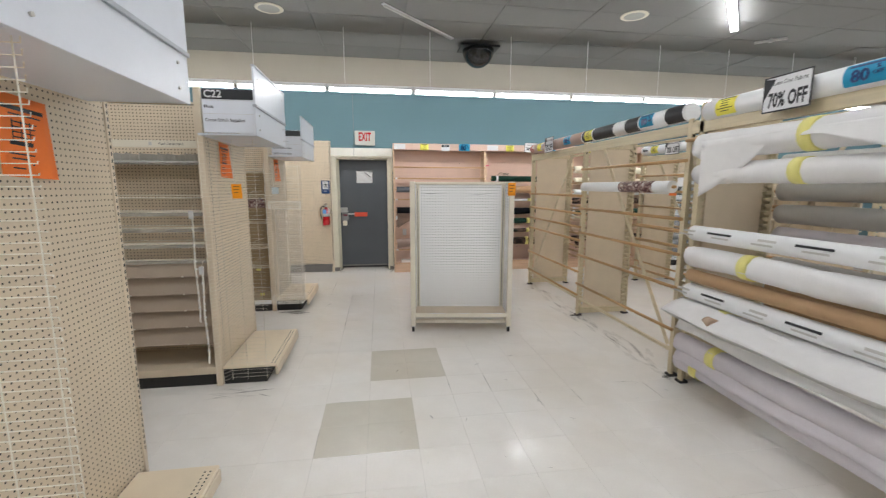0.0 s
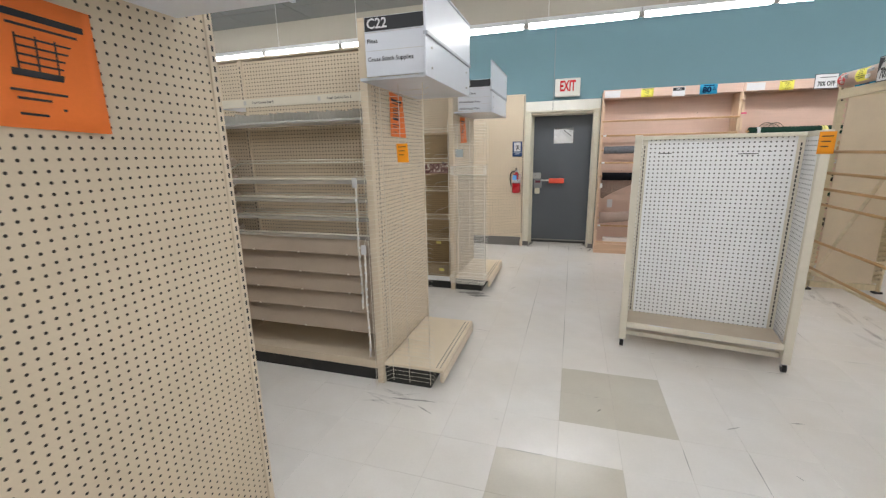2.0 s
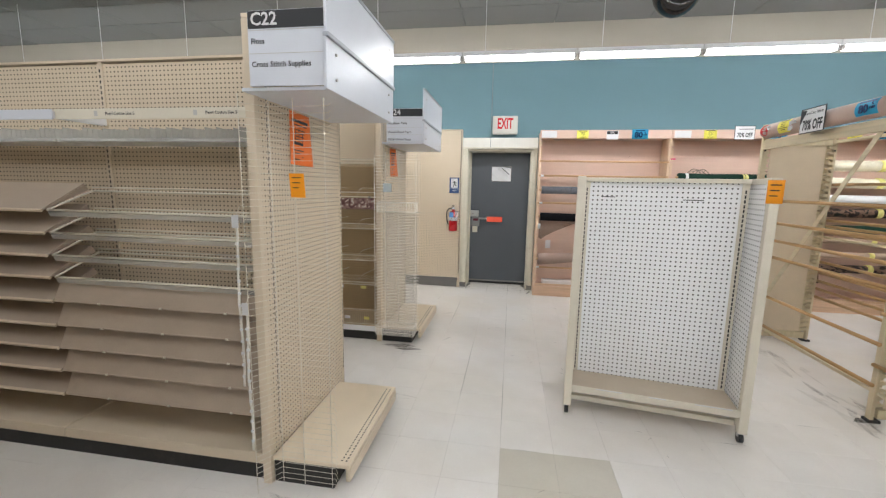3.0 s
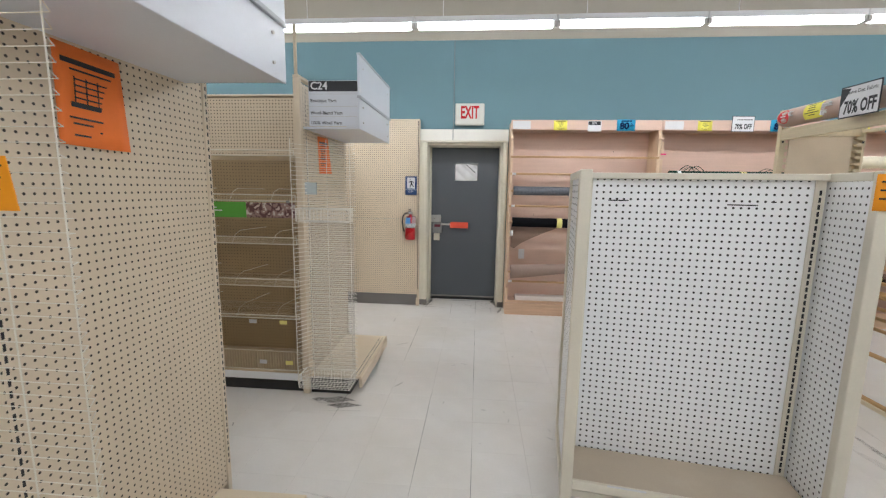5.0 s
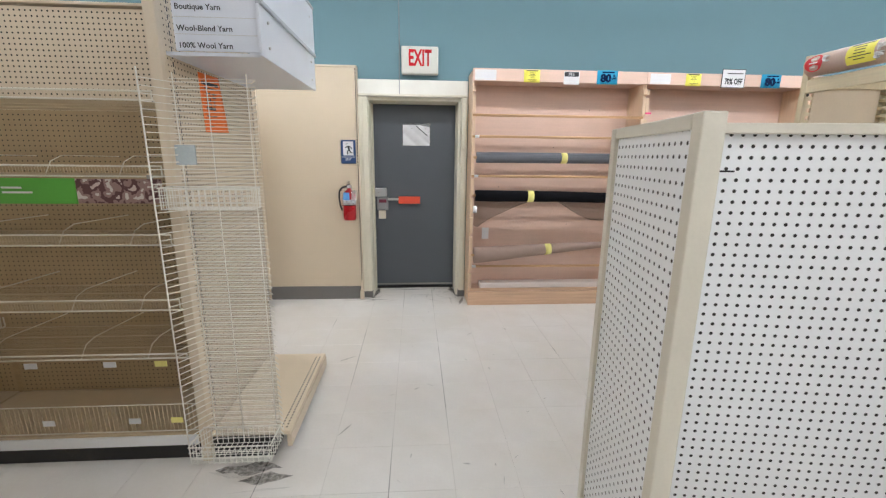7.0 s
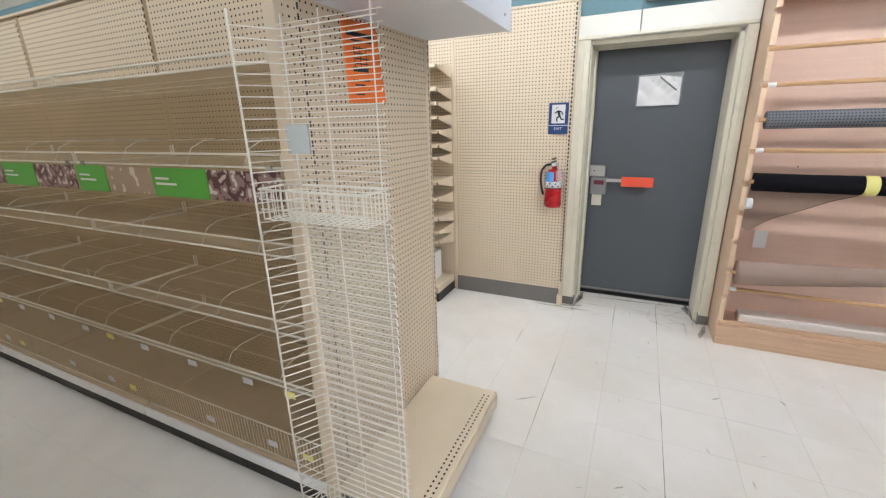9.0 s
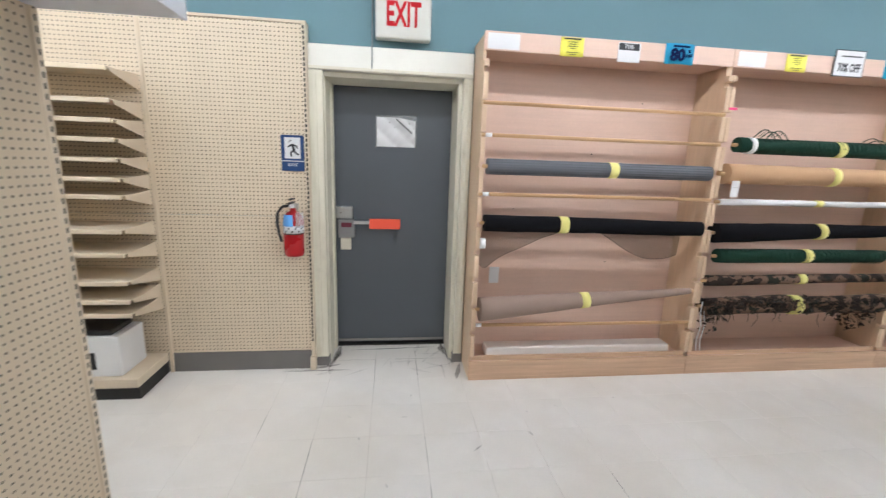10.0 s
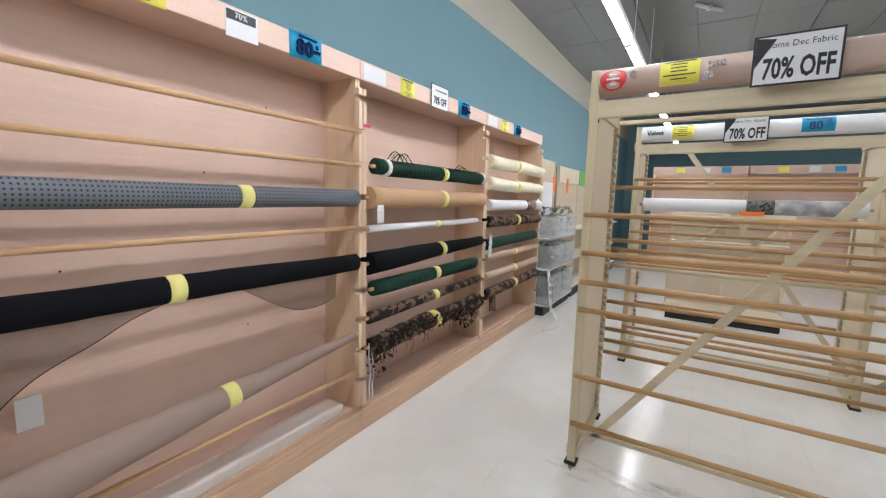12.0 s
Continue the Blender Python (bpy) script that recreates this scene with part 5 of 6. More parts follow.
net_drape(0.68, 1.27, 1.1, lambda u: 0.8 + 0.285 * min(1, abs(u - 0.06) / 0.94) ** 0.72, "brown see-through netting hanging from the black roll", 0)
net_drape(1.5, 2.13, 1.09, lambda u: 1.08 - 0.2 * math.sin(math.pi * 0.68 * u) ** 1.3, "brown see-through netting swag under the black roll", 0)
wt = thing("white_tag", (0.83, U_Y + 0.2, 0.72), "blank white paper tag on the unit back", "tag")
part("tag", box(bm_new(), -0.036, 0.036, -0.004, 0.0, -0.06, 0.06), PAPER, wt)
for (x, z, m_) in ((2.42, 1.41, PAPER), (4.02, 1.02, PAPER), (4.03, 1.12, PAPER)):
    tg2 = thing("hang_tag", (x, U_Y - 0.06, z), "white paper hang tag on string beside a roll", "tag", "hang tags")
    part("card", box(bm_new(), -0.03, 0.03, -0.002, 0.0, -0.06, 0.05), m_, tg2)
    part("text_bar", box(bm_new(), -0.02, 0.02, -0.0032, -0.002, 0.0, 0.006), GREYR, tg2)
    part("string", tube(bm_new(), (0, 0, 0.05), (0.0, 0.03, 0.11), 0.0015, 4), PAPER, tg2)
# loose loops of the garden net, white ties and ragged camouflage scraps
gl = thing("net_loops", (2.4, U_Y, 1.74), "loose dark green net loops on the roll", "netting")
b = bm_new()
rg = random.Random(7)
for c in ((0.2, 0.16), (0.25, 0.13), (0.3, 0.15), (1.05, 0.1), (1.1, 0.07)):
    wire(b, [(c[0] - 0.09 + 0.018 * i, -0.03, c[1] * 0.42 * math.sin(math.pi * i / 10)) for i in range(11)], 0.0035, 5)
for i in range(7):
    tube(b, (0.13 + i * 0.03, -0.03, 0.02), (0.17 + i * 0.028, -0.03, 0.055), 0.002, 4)
part("loops", b, GREENFAB, gl)
for x in (2.5, 3.84):
    ti = thing("white_tie", (x, YR, 1.698), "white tie round the green netting roll", "tie", "white ties")
    part("ring", tube(bm_new(), (0, 0, 0), (0.035, 0, 0), 0.056, 16), WHITE, ti)
rs = thing("ragged_netting", (2.36, U_Y - 0.03, 0.5), "ragged camouflage leaf scraps hanging from the roll", "netting")
b = bm_new()
for i in range(1500):
    s = rg.random()
    x = 1.52 * s
    clump = 0.5 + 0.5 * math.sin(23 * s + 2 * math.sin(61 * s))
    hang = 0.06 + 0.24 * max(0, 1 - s / 0.13) * clump + 0.17 * max(0, 1 - abs(s - 0.83) / 0.17) + 0.05 * clump
    z = 0.1 - hang * rg.random() ** 1.5
    y = rg.uniform(-0.06, 0.05)
    d = Vector((rg.uniform(-1, 1), rg.uniform(-1, 1), rg.uniform(-1.4, 1))).normalized()
    e = d.orthogonal().normalized()
    q = rg.uniform(0.009, 0.026)
    c = Vector((x, y, z))
    bend = d.cross(e) * q * rg.uniform(-0.5, 0.5)
    vs = [b.verts.new(c + k) for k in (d * q, e * q * 0.55 + bend, -d * q, -e * q * 0.45 + bend)]
    b.faces.new(vs[:3]); b.faces.new((vs[0], vs[2], vs[3]))
for i in range(26):                       # loose threads below the scraps
    x = rg.choice((rg.uniform(0, 0.22), rg.uniform(1.0, 1.5), rg.uniform(0, 1.5)))
    z0_ = rg.uniform(-0.02, 0.06); dz = rg.uniform(0.04, 0.12)
    wire(b, [(x, -0.03, z0_), (x + rg.uniform(-0.02, 0.02), -0.035, z0_ - dz / 2), (x + rg.uniform(-0.03, 0.03), -0.03, z0_ - dz)], 0.0016, 4)
part("leaf_scraps", b, LEAFY, rs)
sc = thing("hanging_scrap", (4.08, U_Y - 0.05, 0.5), "camouflage cloth scrap hanging from a roll", "cloth scrap")
part("scrap", sheet(bm_new(), lambda u, v: (0.0 + 0.09 * u + 0.02 * v, 0.02 * math.sin(5 * u), 0.05 - 0.16 * v), 5, 5, 0.002), CAMO, sc)
for x in (2.345, 2.375):
    st_ = thing("hanging_string", (x, U_Y - 0.035, 0.2), "white string hanging beside the rolls", "string", "white strings")
    part("cord", wire(bm_new(), [(0, 0, 0.38), (-0.012, -0.01, 0.3), (0.008, -0.01, 0.2), (0.0, 0, 0.08), (0.01, 0, 0.0)], 0.0035, 6), WHITE, st_)
fb = thing("flat_tube", (0.76, U_Y + 0.1, 0.15), "long white cardboard tube lying on the unit floor", "cardboard tube")
part("tube", box(bm_new(), 0, 1.42, -0.075, 0.05, 0.0, 0.075, 0.012), mat("pale_board_tube", (0.68, 0.62, 0.58), 0.6), fb)
pk = thing("pink_sticker", (2.335, U_Y - 0.024, 1.93), "small pink sticker on the unit upright", "sticker")
part("sticker", box(bm_new(), -0.03, 0.03, -0.002, 0.0, -0.008, 0.008), mat("pink_paper", (0.75, 0.05, 0.2), 0.6), pk)
rc = thing("white_roller_end", (0.665, U_Y - 0.03, 1.0), "white plastic roller end cap in a notch", "end cap")
part("cap", tube(bm_new(), (0, 0, 0), (0.03, 0, 0), 0.035, 14), WHITE, rc)

# bins past the last unit
for k, xb in enumerate((5.62, 6.22)):
    st = thing("bin_shelf", (xb, 7.08, 0), "white steel shelf with clear bins of greenery", "shelving", "bin shelves")
    part("back", box(bm_new(), 0.0, 0.59, 0.33, 0.345, 0.05, 2.1), WHITE, st)
    part("upper_panel", box(bm_new(), 0.0, 0.59, 0.32, 0.328, 1.78, 2.1), PEG_Y, st)
    for sx in (0.0, 0.575):
        part("post", box(bm_new(), sx, sx + 0.015, 0.3, 0.33, 0, 2.1), CREAM, st)
    for z in (0.12, 0.6, 1.0):
        part("shelf_board", box(bm_new(), 0.0, 0.59, -0.05, 0.325, z, z + 0.02, 0.003), WHITE, st)
    part("kick", box(bm_new(), 0.0, 0.59, 0.0, 0.3, 0.0, 0.118), DARK, st)
    for z, h in ((0.142, 0.38), (0.622, 0.3), (1.022, 0.28)):
        bn = thing("clear_bin", (xb + 0.3, 7.2, z), "clear plastic bin of artificial greenery", "bin", "clear bins")
        bb = bm_new()
        box(bb, -0.27, 0.27, -0.18, -0.175, 0, h); box(bb, -0.27, 0.27, 0.175, 0.18, 0, h); box(bb, -0.27, -0.265, -0.175, 0.175, 0, h); box(bb, 0.265, 0.27, -0.175, 0.175, 0, h); box(bb, -0.265, 0.265, -0.175, 0.175, 0, 0.005)
        part("tub", bb, CLEAR, bn)
        bb = bm_new()
        for i in range(160):
            c = Vector((rg.uniform(-0.22, 0.22), rg.uniform(-0.15, 0.15), rg.uniform(0.02, h + (0.12 if z > 1 else 0.0))))
            d = Vector((rg.uniform(-1, 1), rg.uniform(-1, 1), rg.uniform(-0.5, 1))).normalized(); e = d.orthogonal().normalized()
            q = rg.uniform(0.02, 0.05)
            bb.faces.new([bb.verts.new(c + k_) for k_ in (d * q, e * q * 0.4, -d * q, -e * q * 0.4)])
        part("greenery", bb, patchy("dark_greenery", [(0.03, 0.06, 0.03), (0.08, 0.12, 0.07), (0.3, 0.3, 0.28), (0.02, 0.03, 0.02)], 30), bn)
    ot = thing("orange_card", (xb + 0.12, 7.06, 1.72), "small orange price card", "card", "orange cards")
    part("card", box(bm_new(), -0.045, 0.045, -0.004, 0, -0.1, 0.1), ORANGE, ot)
ls = thing("bent_sign_card", (5.42, 6.98, 0), "white bent sign card leaning on the unit and floor", "sign card")
part("upright_part", sheet(bm_new(), lambda u, v: (0.17 + 0.11 * u, 0.0 + 0.06 * v, 0.1 + 0.5 * v), 3, 5, 0.003), PAPER, ls)
part("curl", sheet(bm_new(), lambda u, v: (0.17 + 0.11 * u - 0.1 * v, -0.1 * math.sin(v * 1.57), 0.1 * (1 - math.sin(v * 1.57)) + 0.002), 3, 6, 0.003), PAPER, ls)
part("floor_part", sheet(bm_new(), lambda u, v: (-0.1 - 0.34 * v + 0.18 * u, -0.1 - 0.1 * u, 0.003), 3, 3, 0.003), PAPER, ls)
for k in range(3):
    part("text_bar", box(bm_new(), 0.2, 0.215, -0.004, 0.03, 0.25 + 0.1 * k, 0.31 + 0.1 * k), GREYR, ls)

# ---- roll racks ----
def notch_tooth():
    """One wooden tooth between two round-bottomed rod notches; it stands forward of the strip behind it."""
    b = bm_new()
    prof = ((0.0, 0.0), (0.026, 0.002), (0.044, 0.01), (0.044, 0.02), (0.026, 0.026), (0.0, 0.028))
    lo = [b.verts.new((px, -0.028, pz)) for px, pz in prof]; hi = [b.verts.new((px, 0.0085, pz)) for px, pz in prof]
    for i in range(6):
        b.faces.new((lo[i], lo[(i + 1) % 6], hi[(i + 1) % 6], hi[i]))
    b.faces.new(lo[::-1]); b.faces.new(hi)
    return b


def rack_end(x, y, first=False):
    """The notched end frame of a rack: two posts with saw-tooth strips and a panel between."""
    e = thing("rack_end_frame", (x, y, 0), "cream painted wooden rack end frame with notched posts", "rack frame", "rack end frames")
    tooth = mesh_of("notch_tooth", notch_tooth(), RACKW)
    for s, xa in ((1, 0.0), (-1, 0.61)):
        po = xa if s > 0 else xa + 0.018
        part("post", box(bm_new(), po, po + 0.022, -0.03, 0.014, 0.0, 2.185 if first and s > 0 else 2.06, 0.003), RACKW, e)
        part("foot", box(bm_new(), xa - 0.012, xa + 0.06, -0.04, 0.026, 0.0, 0.02, 0.003), DARK, e, "dark scuffed foot")
        xs = xa + 0.022 if s > 0 else xa + 0.018
        part("notch_strip_back", box(bm_new(), min(xs, xs + 0.046 * s), max(xs, xs + 0.046 * s), 0.009, 0.015, 0.1, 2.0), RACKW, e)
        for k in range(37):
            tt = part("notch_tooth", tooth, None, e)
            tt.matrix_basis = Matrix.Translation((xs, 0, 0.115 + k * 0.051)) @ Matrix.Diagonal((s, 1, 1, 1))
        part("bolt", box(bm_new(), xa + 0.012, xa + 0.028, -0.034, -0.0295, 1.925, 1.942, 0.002), BLACK, e, "dark bolt head")
    part("panel", box(bm_new(), 0.082, 0.568, -0.012, -0.002, 0.1, 1.98), HARD, e, "cream hardboard panel")
    part("bottom_rail", box(bm_new(), 0.041, 0.609, -0.03, 0.03, 0.03, 0.095, 0.004), RACKW, e)
    part("top_rail", box(bm_new(), 0.041, 0.609, -0.03, 0.03, 1.98, 2.05, 0.004), RACKW, e)
    return e


def rack_bay(x, ya, yb, front, back, tube_m, brace=True, flip=False):
    """The bars between two end frames; ya is the far end."""
    r = thing("rack_bay", (x, yb, 0), "cream rack bay with wooden dowels across and a diagonal brace", "fabric rack", "rack bays")
    L = ya - yb - 0.06
    part("top_beam", box(bm_new(), 0.0, 0.04, 0.015, L + 0.03, 1.945, 2.03, 0.004), RACKW_Y, r)
    part("rear_beam", box(bm_new(), 0.61, 0.65, 0.015, L + 0.03, 2.005, 2.03, 0.004), RACKW_Y, r)
    part("bottom_rail", box(bm_new(), 0.012, 0.04, 0.015, L + 0.03, 0.20, 0.225, 0.003), RACKW_Y, r)
    for z, m in front:
        part("dowel", tube(bm_new(), (-0.014, -0.02, z), (-0.014, L + 0.06, z), 0.014, 10), m, r)
    for z, m in back:
        part("dowel", tube(bm_new(), (0.664, 0.0, z), (0.664, L + 0.04, z), 0.014, 10), m, r)
    if brace:
        p, q = Vector((0.012, L - 0.03, 0.16)), Vector((0.012, 0.29, 1.95))
        if flip:
            p, q = Vector((0.012, 0.05, 0.25)), Vector((0.012, L - 0.35, 1.95))
        d = (q - p).normalized(); nrm = Vector((0, -d.z, d.y)) * 0.02
        b = bm_new()
        vs = [b.verts.new(k) for k in (p + nrm, p - nrm, q - nrm, q + nrm)]; vt = [b.verts.new(k + Vector((0.006, 0, 0))) for k in (p + nrm, p - nrm, q - nrm, q + nrm)]
        b.faces.new(vs[::-1]); b.faces.new(vt)
        for i in range(4):
            b.faces.new((vs[i], vs[(i + 1) % 4], vt[(i + 1) % 4], vt[i]))
        part("brace", b, RACKW_Y, r, "flat diagonal brace")
    return r


def header_tube(x, ya, yb, m, cards, label, z=2.115, r=0.068):
    t = thing("header_tube", (x, yb, z), label, "header tube", "rack header tubes")
    L = ya - yb
    part("tube", tube(bm_new(), (0.02, 0.0, 0), (0.02, L, 0), r, 24), m, t)

    def curved(y0, y1, mm, a0, a1, rr, nm, par, lab=""):
        return part(nm, sheet(bm_new(), lambda u, v: (0.02 - rr * math.cos(a0 + (a1 - a0) * v), y0 + (y1 - y0) * u, rr * math.sin(a0 + (a1 - a0) * v)), 2, 8), mm, par, lab)
    for y, kind in cards:            # y is measured from the far end
        yy = L - y
        if kind == "yellow":
            c = curved(yy - 0.16, yy, YELLOW, -0.85, 0.95, r + 0.0015, "notice_card", t, "yellow notice card")
            for k in range(6):
                a = 0.75 - 0.24 * k
                curved(yy - (0.145 if k in (0, 4) else 0.11), yy - (0.015 if k in (0, 4) else 0.045), INK, a, a + (0.13 if k == 0 else 0.07), r + 0.003, "text_bar", c)
        elif kind == "blue":
            c = curved(yy - 0.19, yy, BLUEP, -0.75, 0.95, r + 0.0015, "sale_card", t, "blue card reading 80 percent off")
            curved(yy - 0.17, yy - 0.02, NAVY, 0.55, 0.75, r + 0.003, "text_bar", c)
            lettering("80", 0.08, NAVY, at(-r + 0.015, yy - 0.08, -0.008, FACE_W), depth=0.002, parent=c, bold=0.002)
            lettering("%\nOFF", 0.026, NAVY, at(-r + 0.0155, yy - 0.155, 0.008, FACE_W), depth=0.002, parent=c)
        elif kind == "black":
            curved(yy - 0.2, yy, INK, -1.2, 1.2, r + 0.001, "black_label", t, "black printed label")
        elif kind == "red":
            b = bm_new()
            n = 20
            def dot(s, q):
                a = 0.05 + s * math.sin(q) * 0.8
                return (0.02 - (r + 0.002) * math.cos(a), yy - 0.07 + s * math.cos(q) * 0.062, (r + 0.002) * math.sin(a))
            c0_ = b.verts.new(dot(0, 0)); ring = [b.verts.new(dot(1, 2 * math.pi * i / n)) for i in range(n)]
            for i in range(n):
                b.faces.new((c0_, ring[i], ring[(i + 1) % n]))
            c = part("round_logo", b, mat("logo_red", (0.6, 0.03, 0.04), 0.5), t, "round red logo")
            for k, (ha, wa) in enumerate(((-0.35, 0.03), (0.0, 0.06), (0.32, 0.035))):
                curved(yy - 0.07 - wa / 2, yy - 0.07 + wa / 2, PAPER, ha, ha + 0.12, r + 0.0035, "logo_bar", c)
        elif kind == "seventy":
            c = part("sale_card", box(bm_new(), -r - 0.004, -r - 0.001, yy - 0.285, yy, -0.092, 0.108), INK, t, "black framed card, Home Dec Fabric 70% OFF")
            c.matrix_basis = Matrix.Translation((0, -0.008, -0.014))
            part("card_face", box(bm_new(), -r - 0.0055, -r - 0.0042, yy - 0.277, yy - 0.008, -0.084, 0.1), PAPER, c)
            lettering("70% OFF", 0.112, INK, at(-r - 0.0058, yy - 0.15, -0.03, FACE_W), parent=c, squeeze=0.55, bold=0.0034)
            lettering("Home Dec Fabric", 0.034, INK, at(-r - 0.0058, yy - 0.15, 0.066, FACE_W), parent=c, squeeze=0.92)
            b = bm_new()
            x_ = -r - 0.0062
            f1 = [b.verts.new(p) for p in ((x_, yy - 0.008, 0.1), (x_, yy - 0.075, 0.09), (x_, yy - 0.008, -0.02))]
            b.faces.new(f1)
            f2 = [b.verts.new((x_ + 0.0006, v.co.y, v.co.z)) for v in f1]
            b.faces.new(f2[::-1])
            part("corner_flash", b, INK, c, "black corner triangle")
        elif kind == "letters":
            lettering("Velvet", 0.05, INK, at(-r + 0.018, yy - 0.1, 0.0, FACE_W), depth=0.0016, parent=t, bold=0.0012)
        elif kind == "bars":             # pale printed words, half hidden by the card
            lettering("C", 0.055, PAPER, at(-r + 0.0135, yy - 0.0, 0.012, FACE_W), depth=0.009, parent=t)
            lettering("pot", 0.052, PAPER, at(-r + 0.0135, yy - 0.34, 0.022, FACE_W), depth=0.009, parent=t)
            lettering("gs", 0.052, PAPER, at(-r + 0.0135, yy - 0.315, -0.022, FACE_W), depth=0.009, parent=t)
    return t


DP = DOWEL_Y
RX = 2.725
ENDS = (5.94, 4.29, 2.64, 1.0, -0.64)
for i, y in enumerate(ENDS):
    rack_end(RX, y, i == 0)
near_end = rack_end(RX, 2.52)             # the next rack starts with an end frame of its own
part("post_head", box(bm_new(), 0.0, 0.04, -0.03, 0.014, 2.061, 2.16, 0.004), RACKW, near_end)
rack_bay(RX, ENDS[0], ENDS[1], [(1.446, DP), (1.24, DP), (1.08, DP), (0.925, DP), (0.545, DP), (0.262, DP)], [(1.61, DP), (1.26, DP), (1.2, DP), (1.14, DP), (1.09, RACKW_Y), (0.84, DP), (0.73, DP), (0.645, DP), (0.565, DP), (0.48, DP)], None)
rack_bay(RX, ENDS[1], ENDS[2], [(1.75, DP), (1.3, DP), (1.02, DP), (0.75, DP), (0.4, DP)], [(1.5, DP), (1.1, DP), (0.95, DP), (0.6, DP)], None, True, True)
rack_bay(RX, ENDS[2], ENDS[3], [(1.9, DP)], [(1.4, DP)], None, False)
rack_bay(RX, ENDS[3], ENDS[4], [(1.8, DP), (1.2, DP), (0.8, DP)], [(1.4, DP)], None)
header_tube(RX, ENDS[0] - 0.032, ENDS[1], PINKP, ((0.0, "red"), (0.156, "bars"), (0.276, "yellow"), (0.616, "seventy"), (1.156, "blue")), "mauve printed cardboard header tube with sale cards")
header_tube(RX, ENDS[1] + 0.0, ENDS[2], WHITE, ((0.02, "black"), (0.08, "yellow"), (0.26, "black"), (0.46, "black"), (0.86, "black"), (1.08, "blue"), (1.42, "black")), "white printed header tube with black and blue labels")
header_tube(RX, 2.47, ENDS[3], WHITE, ((0.12, "yellow"), (0.5, "seventy"), (0.92, "blue")), "white header tube with sale cards", z=2.085)
header_tube(RX, ENDS[3] + 0.0, ENDS[4], WHITE, ((0.1, "yellow"), (0.9, "blue")), "white header tube with sale cards")
# white boxed roll in the second bay and the full third bay
G3 = "fabric rolls on the racks"
roll(2.72, 4.24, RX - 0.014, 1.55, 1.55, 0.05, 0.05, WHITE, "white boxed fabric roll with dark print", along="y", group=G3, band=0)
pw2 = thing("printed_wrapper", (RX - 0.014, 2.95, 1.55), "dark printed wrapper on the white roll", "wrapper")
part("wrapper", tube(bm_new(), (0, 0, 0), (0, 0.5, 0), 0.0515, 18), PRINT, pw2)
F0, F1 = 0.98, 2.46
for z, r_, m, lab, bd, lp in ((1.83, 0.085, WFAB, "white fabric roll with loose flap", 0.42, 0.05), (1.64, 0.07, WFAB, "white fabric roll with yellow tape", 0.45, 0.05),
                             (1.045, 0.075, WFAB, "plump white fabric roll with yellow tape", 0.62, 0.06), (1.215, 0.055, WHITE, "white printed fabric tube", 0, 0.0),
                             (0.9, 0.045, TAN2, "brown upholstery fabric roll", 0, 0.04), (0.78, 0.058, WHITE, "white printed fabric tube", 0, 0.0),
                             (0.62, 0.095, WFAB, "large white fabric roll with yellow tape", 0.72, 0.05), (0.38, 0.07, LILAC, "pale lilac fabric roll", 0.72, 0.05), (0.23, 0.06, LILAC, "pale lilac fabric roll sagging near the floor", 0.82, 0.05)):
    roll(F0, F1, RX - 0.03 - (0.05 if z < 0.6 else 0.02), z, z, r_, r_, m, lab, along="y", group=G3, band=bd, lumps=lp, width=0.07)
for z, m, bd in ((1.72, GREYR, 0), (1.52, GREYR, 0), (1.35, GREYR, 0.4), (1.18, LILAC, 0.4), (0.95, GREYR, 0), (0.78, TAN2, 0.3), (0.6, TAN2, 0)):
    roll(F0, F1, RX + 0.665, z, z, 0.07, 0.07, m, "pale fabric roll on the rear side of the rack", along="y", group=G3, band=bd, lumps=0.03)
for z, r_ in ((1.215, 0.0575), (0.78, 0.0605)):
    pb = thing("tube_print", (RX - 0.05, 1.0, z), "grey printed lines on the white fabric tube", "printed label", "tube prints")
    for k in range(5):
        part("text_bar", sheet(bm_new(), lambda u, v: (-r_ * math.cos(0.2 + 0.25 * v), 0.12 + 0.31 * k + (0.2 if k % 2 else 0.12) * u, r_ * math.sin(0.2 + 0.25 * v)), 2, 3), INK if k % 2 else GREYR, pb)
        part("text_bar", sheet(bm_new(), lambda u, v: (-r_ * math.cos(-0.25 + 0.2 * v), 0.14 + 0.31 * k + 0.14 * u, r_ * math.sin(-0.25 + 0.2 * v)), 2, 3), GREYR, pb)
kc = thing("kraft_core_end", (RX - 0.185, 2.02, 0.635), "kraft tube end showing through the white roll", "tube end")
part("core", tube(bm_new(), (0, 0, 0), (0.02, 0.08, 0), 0.05, 14), KRAFT, kc)
fl = thing("loose_fabric_flap", (RX - 0.06, 1.0, 1.5), "loose white fabric flap drooping from the roll", "fabric")
part("flap", sheet(bm_new(), lambda u, v: (-0.075 - 0.025 * math.sin(6 * u) * v, 0.02 + 1.32 * u, 0.36 - (0.04 + 0.34 * max(0, (u - 0.62) / 0.38) ** 0.8 + 0.16 * max(0, (0.4 - u) / 0.4)) * v), 26, 8, 0.002), WFAB, fl)
for z in (0.66, 0.42):
    under = thing("trailing_cloth", (RX - 0.09, 0.99, z), "white cloth edge trailing under a roll", "fabric", "trailing cloths")
    part("cloth", sheet(bm_new(), lambda u, v: (-0.02 - 0.05 * v, 1.42 * u, -0.06 - 0.1 * v + 0.012 * math.sin(9 * u)), 16, 4, 0.002), WFAB if z > 0.5 else LILAC, under)

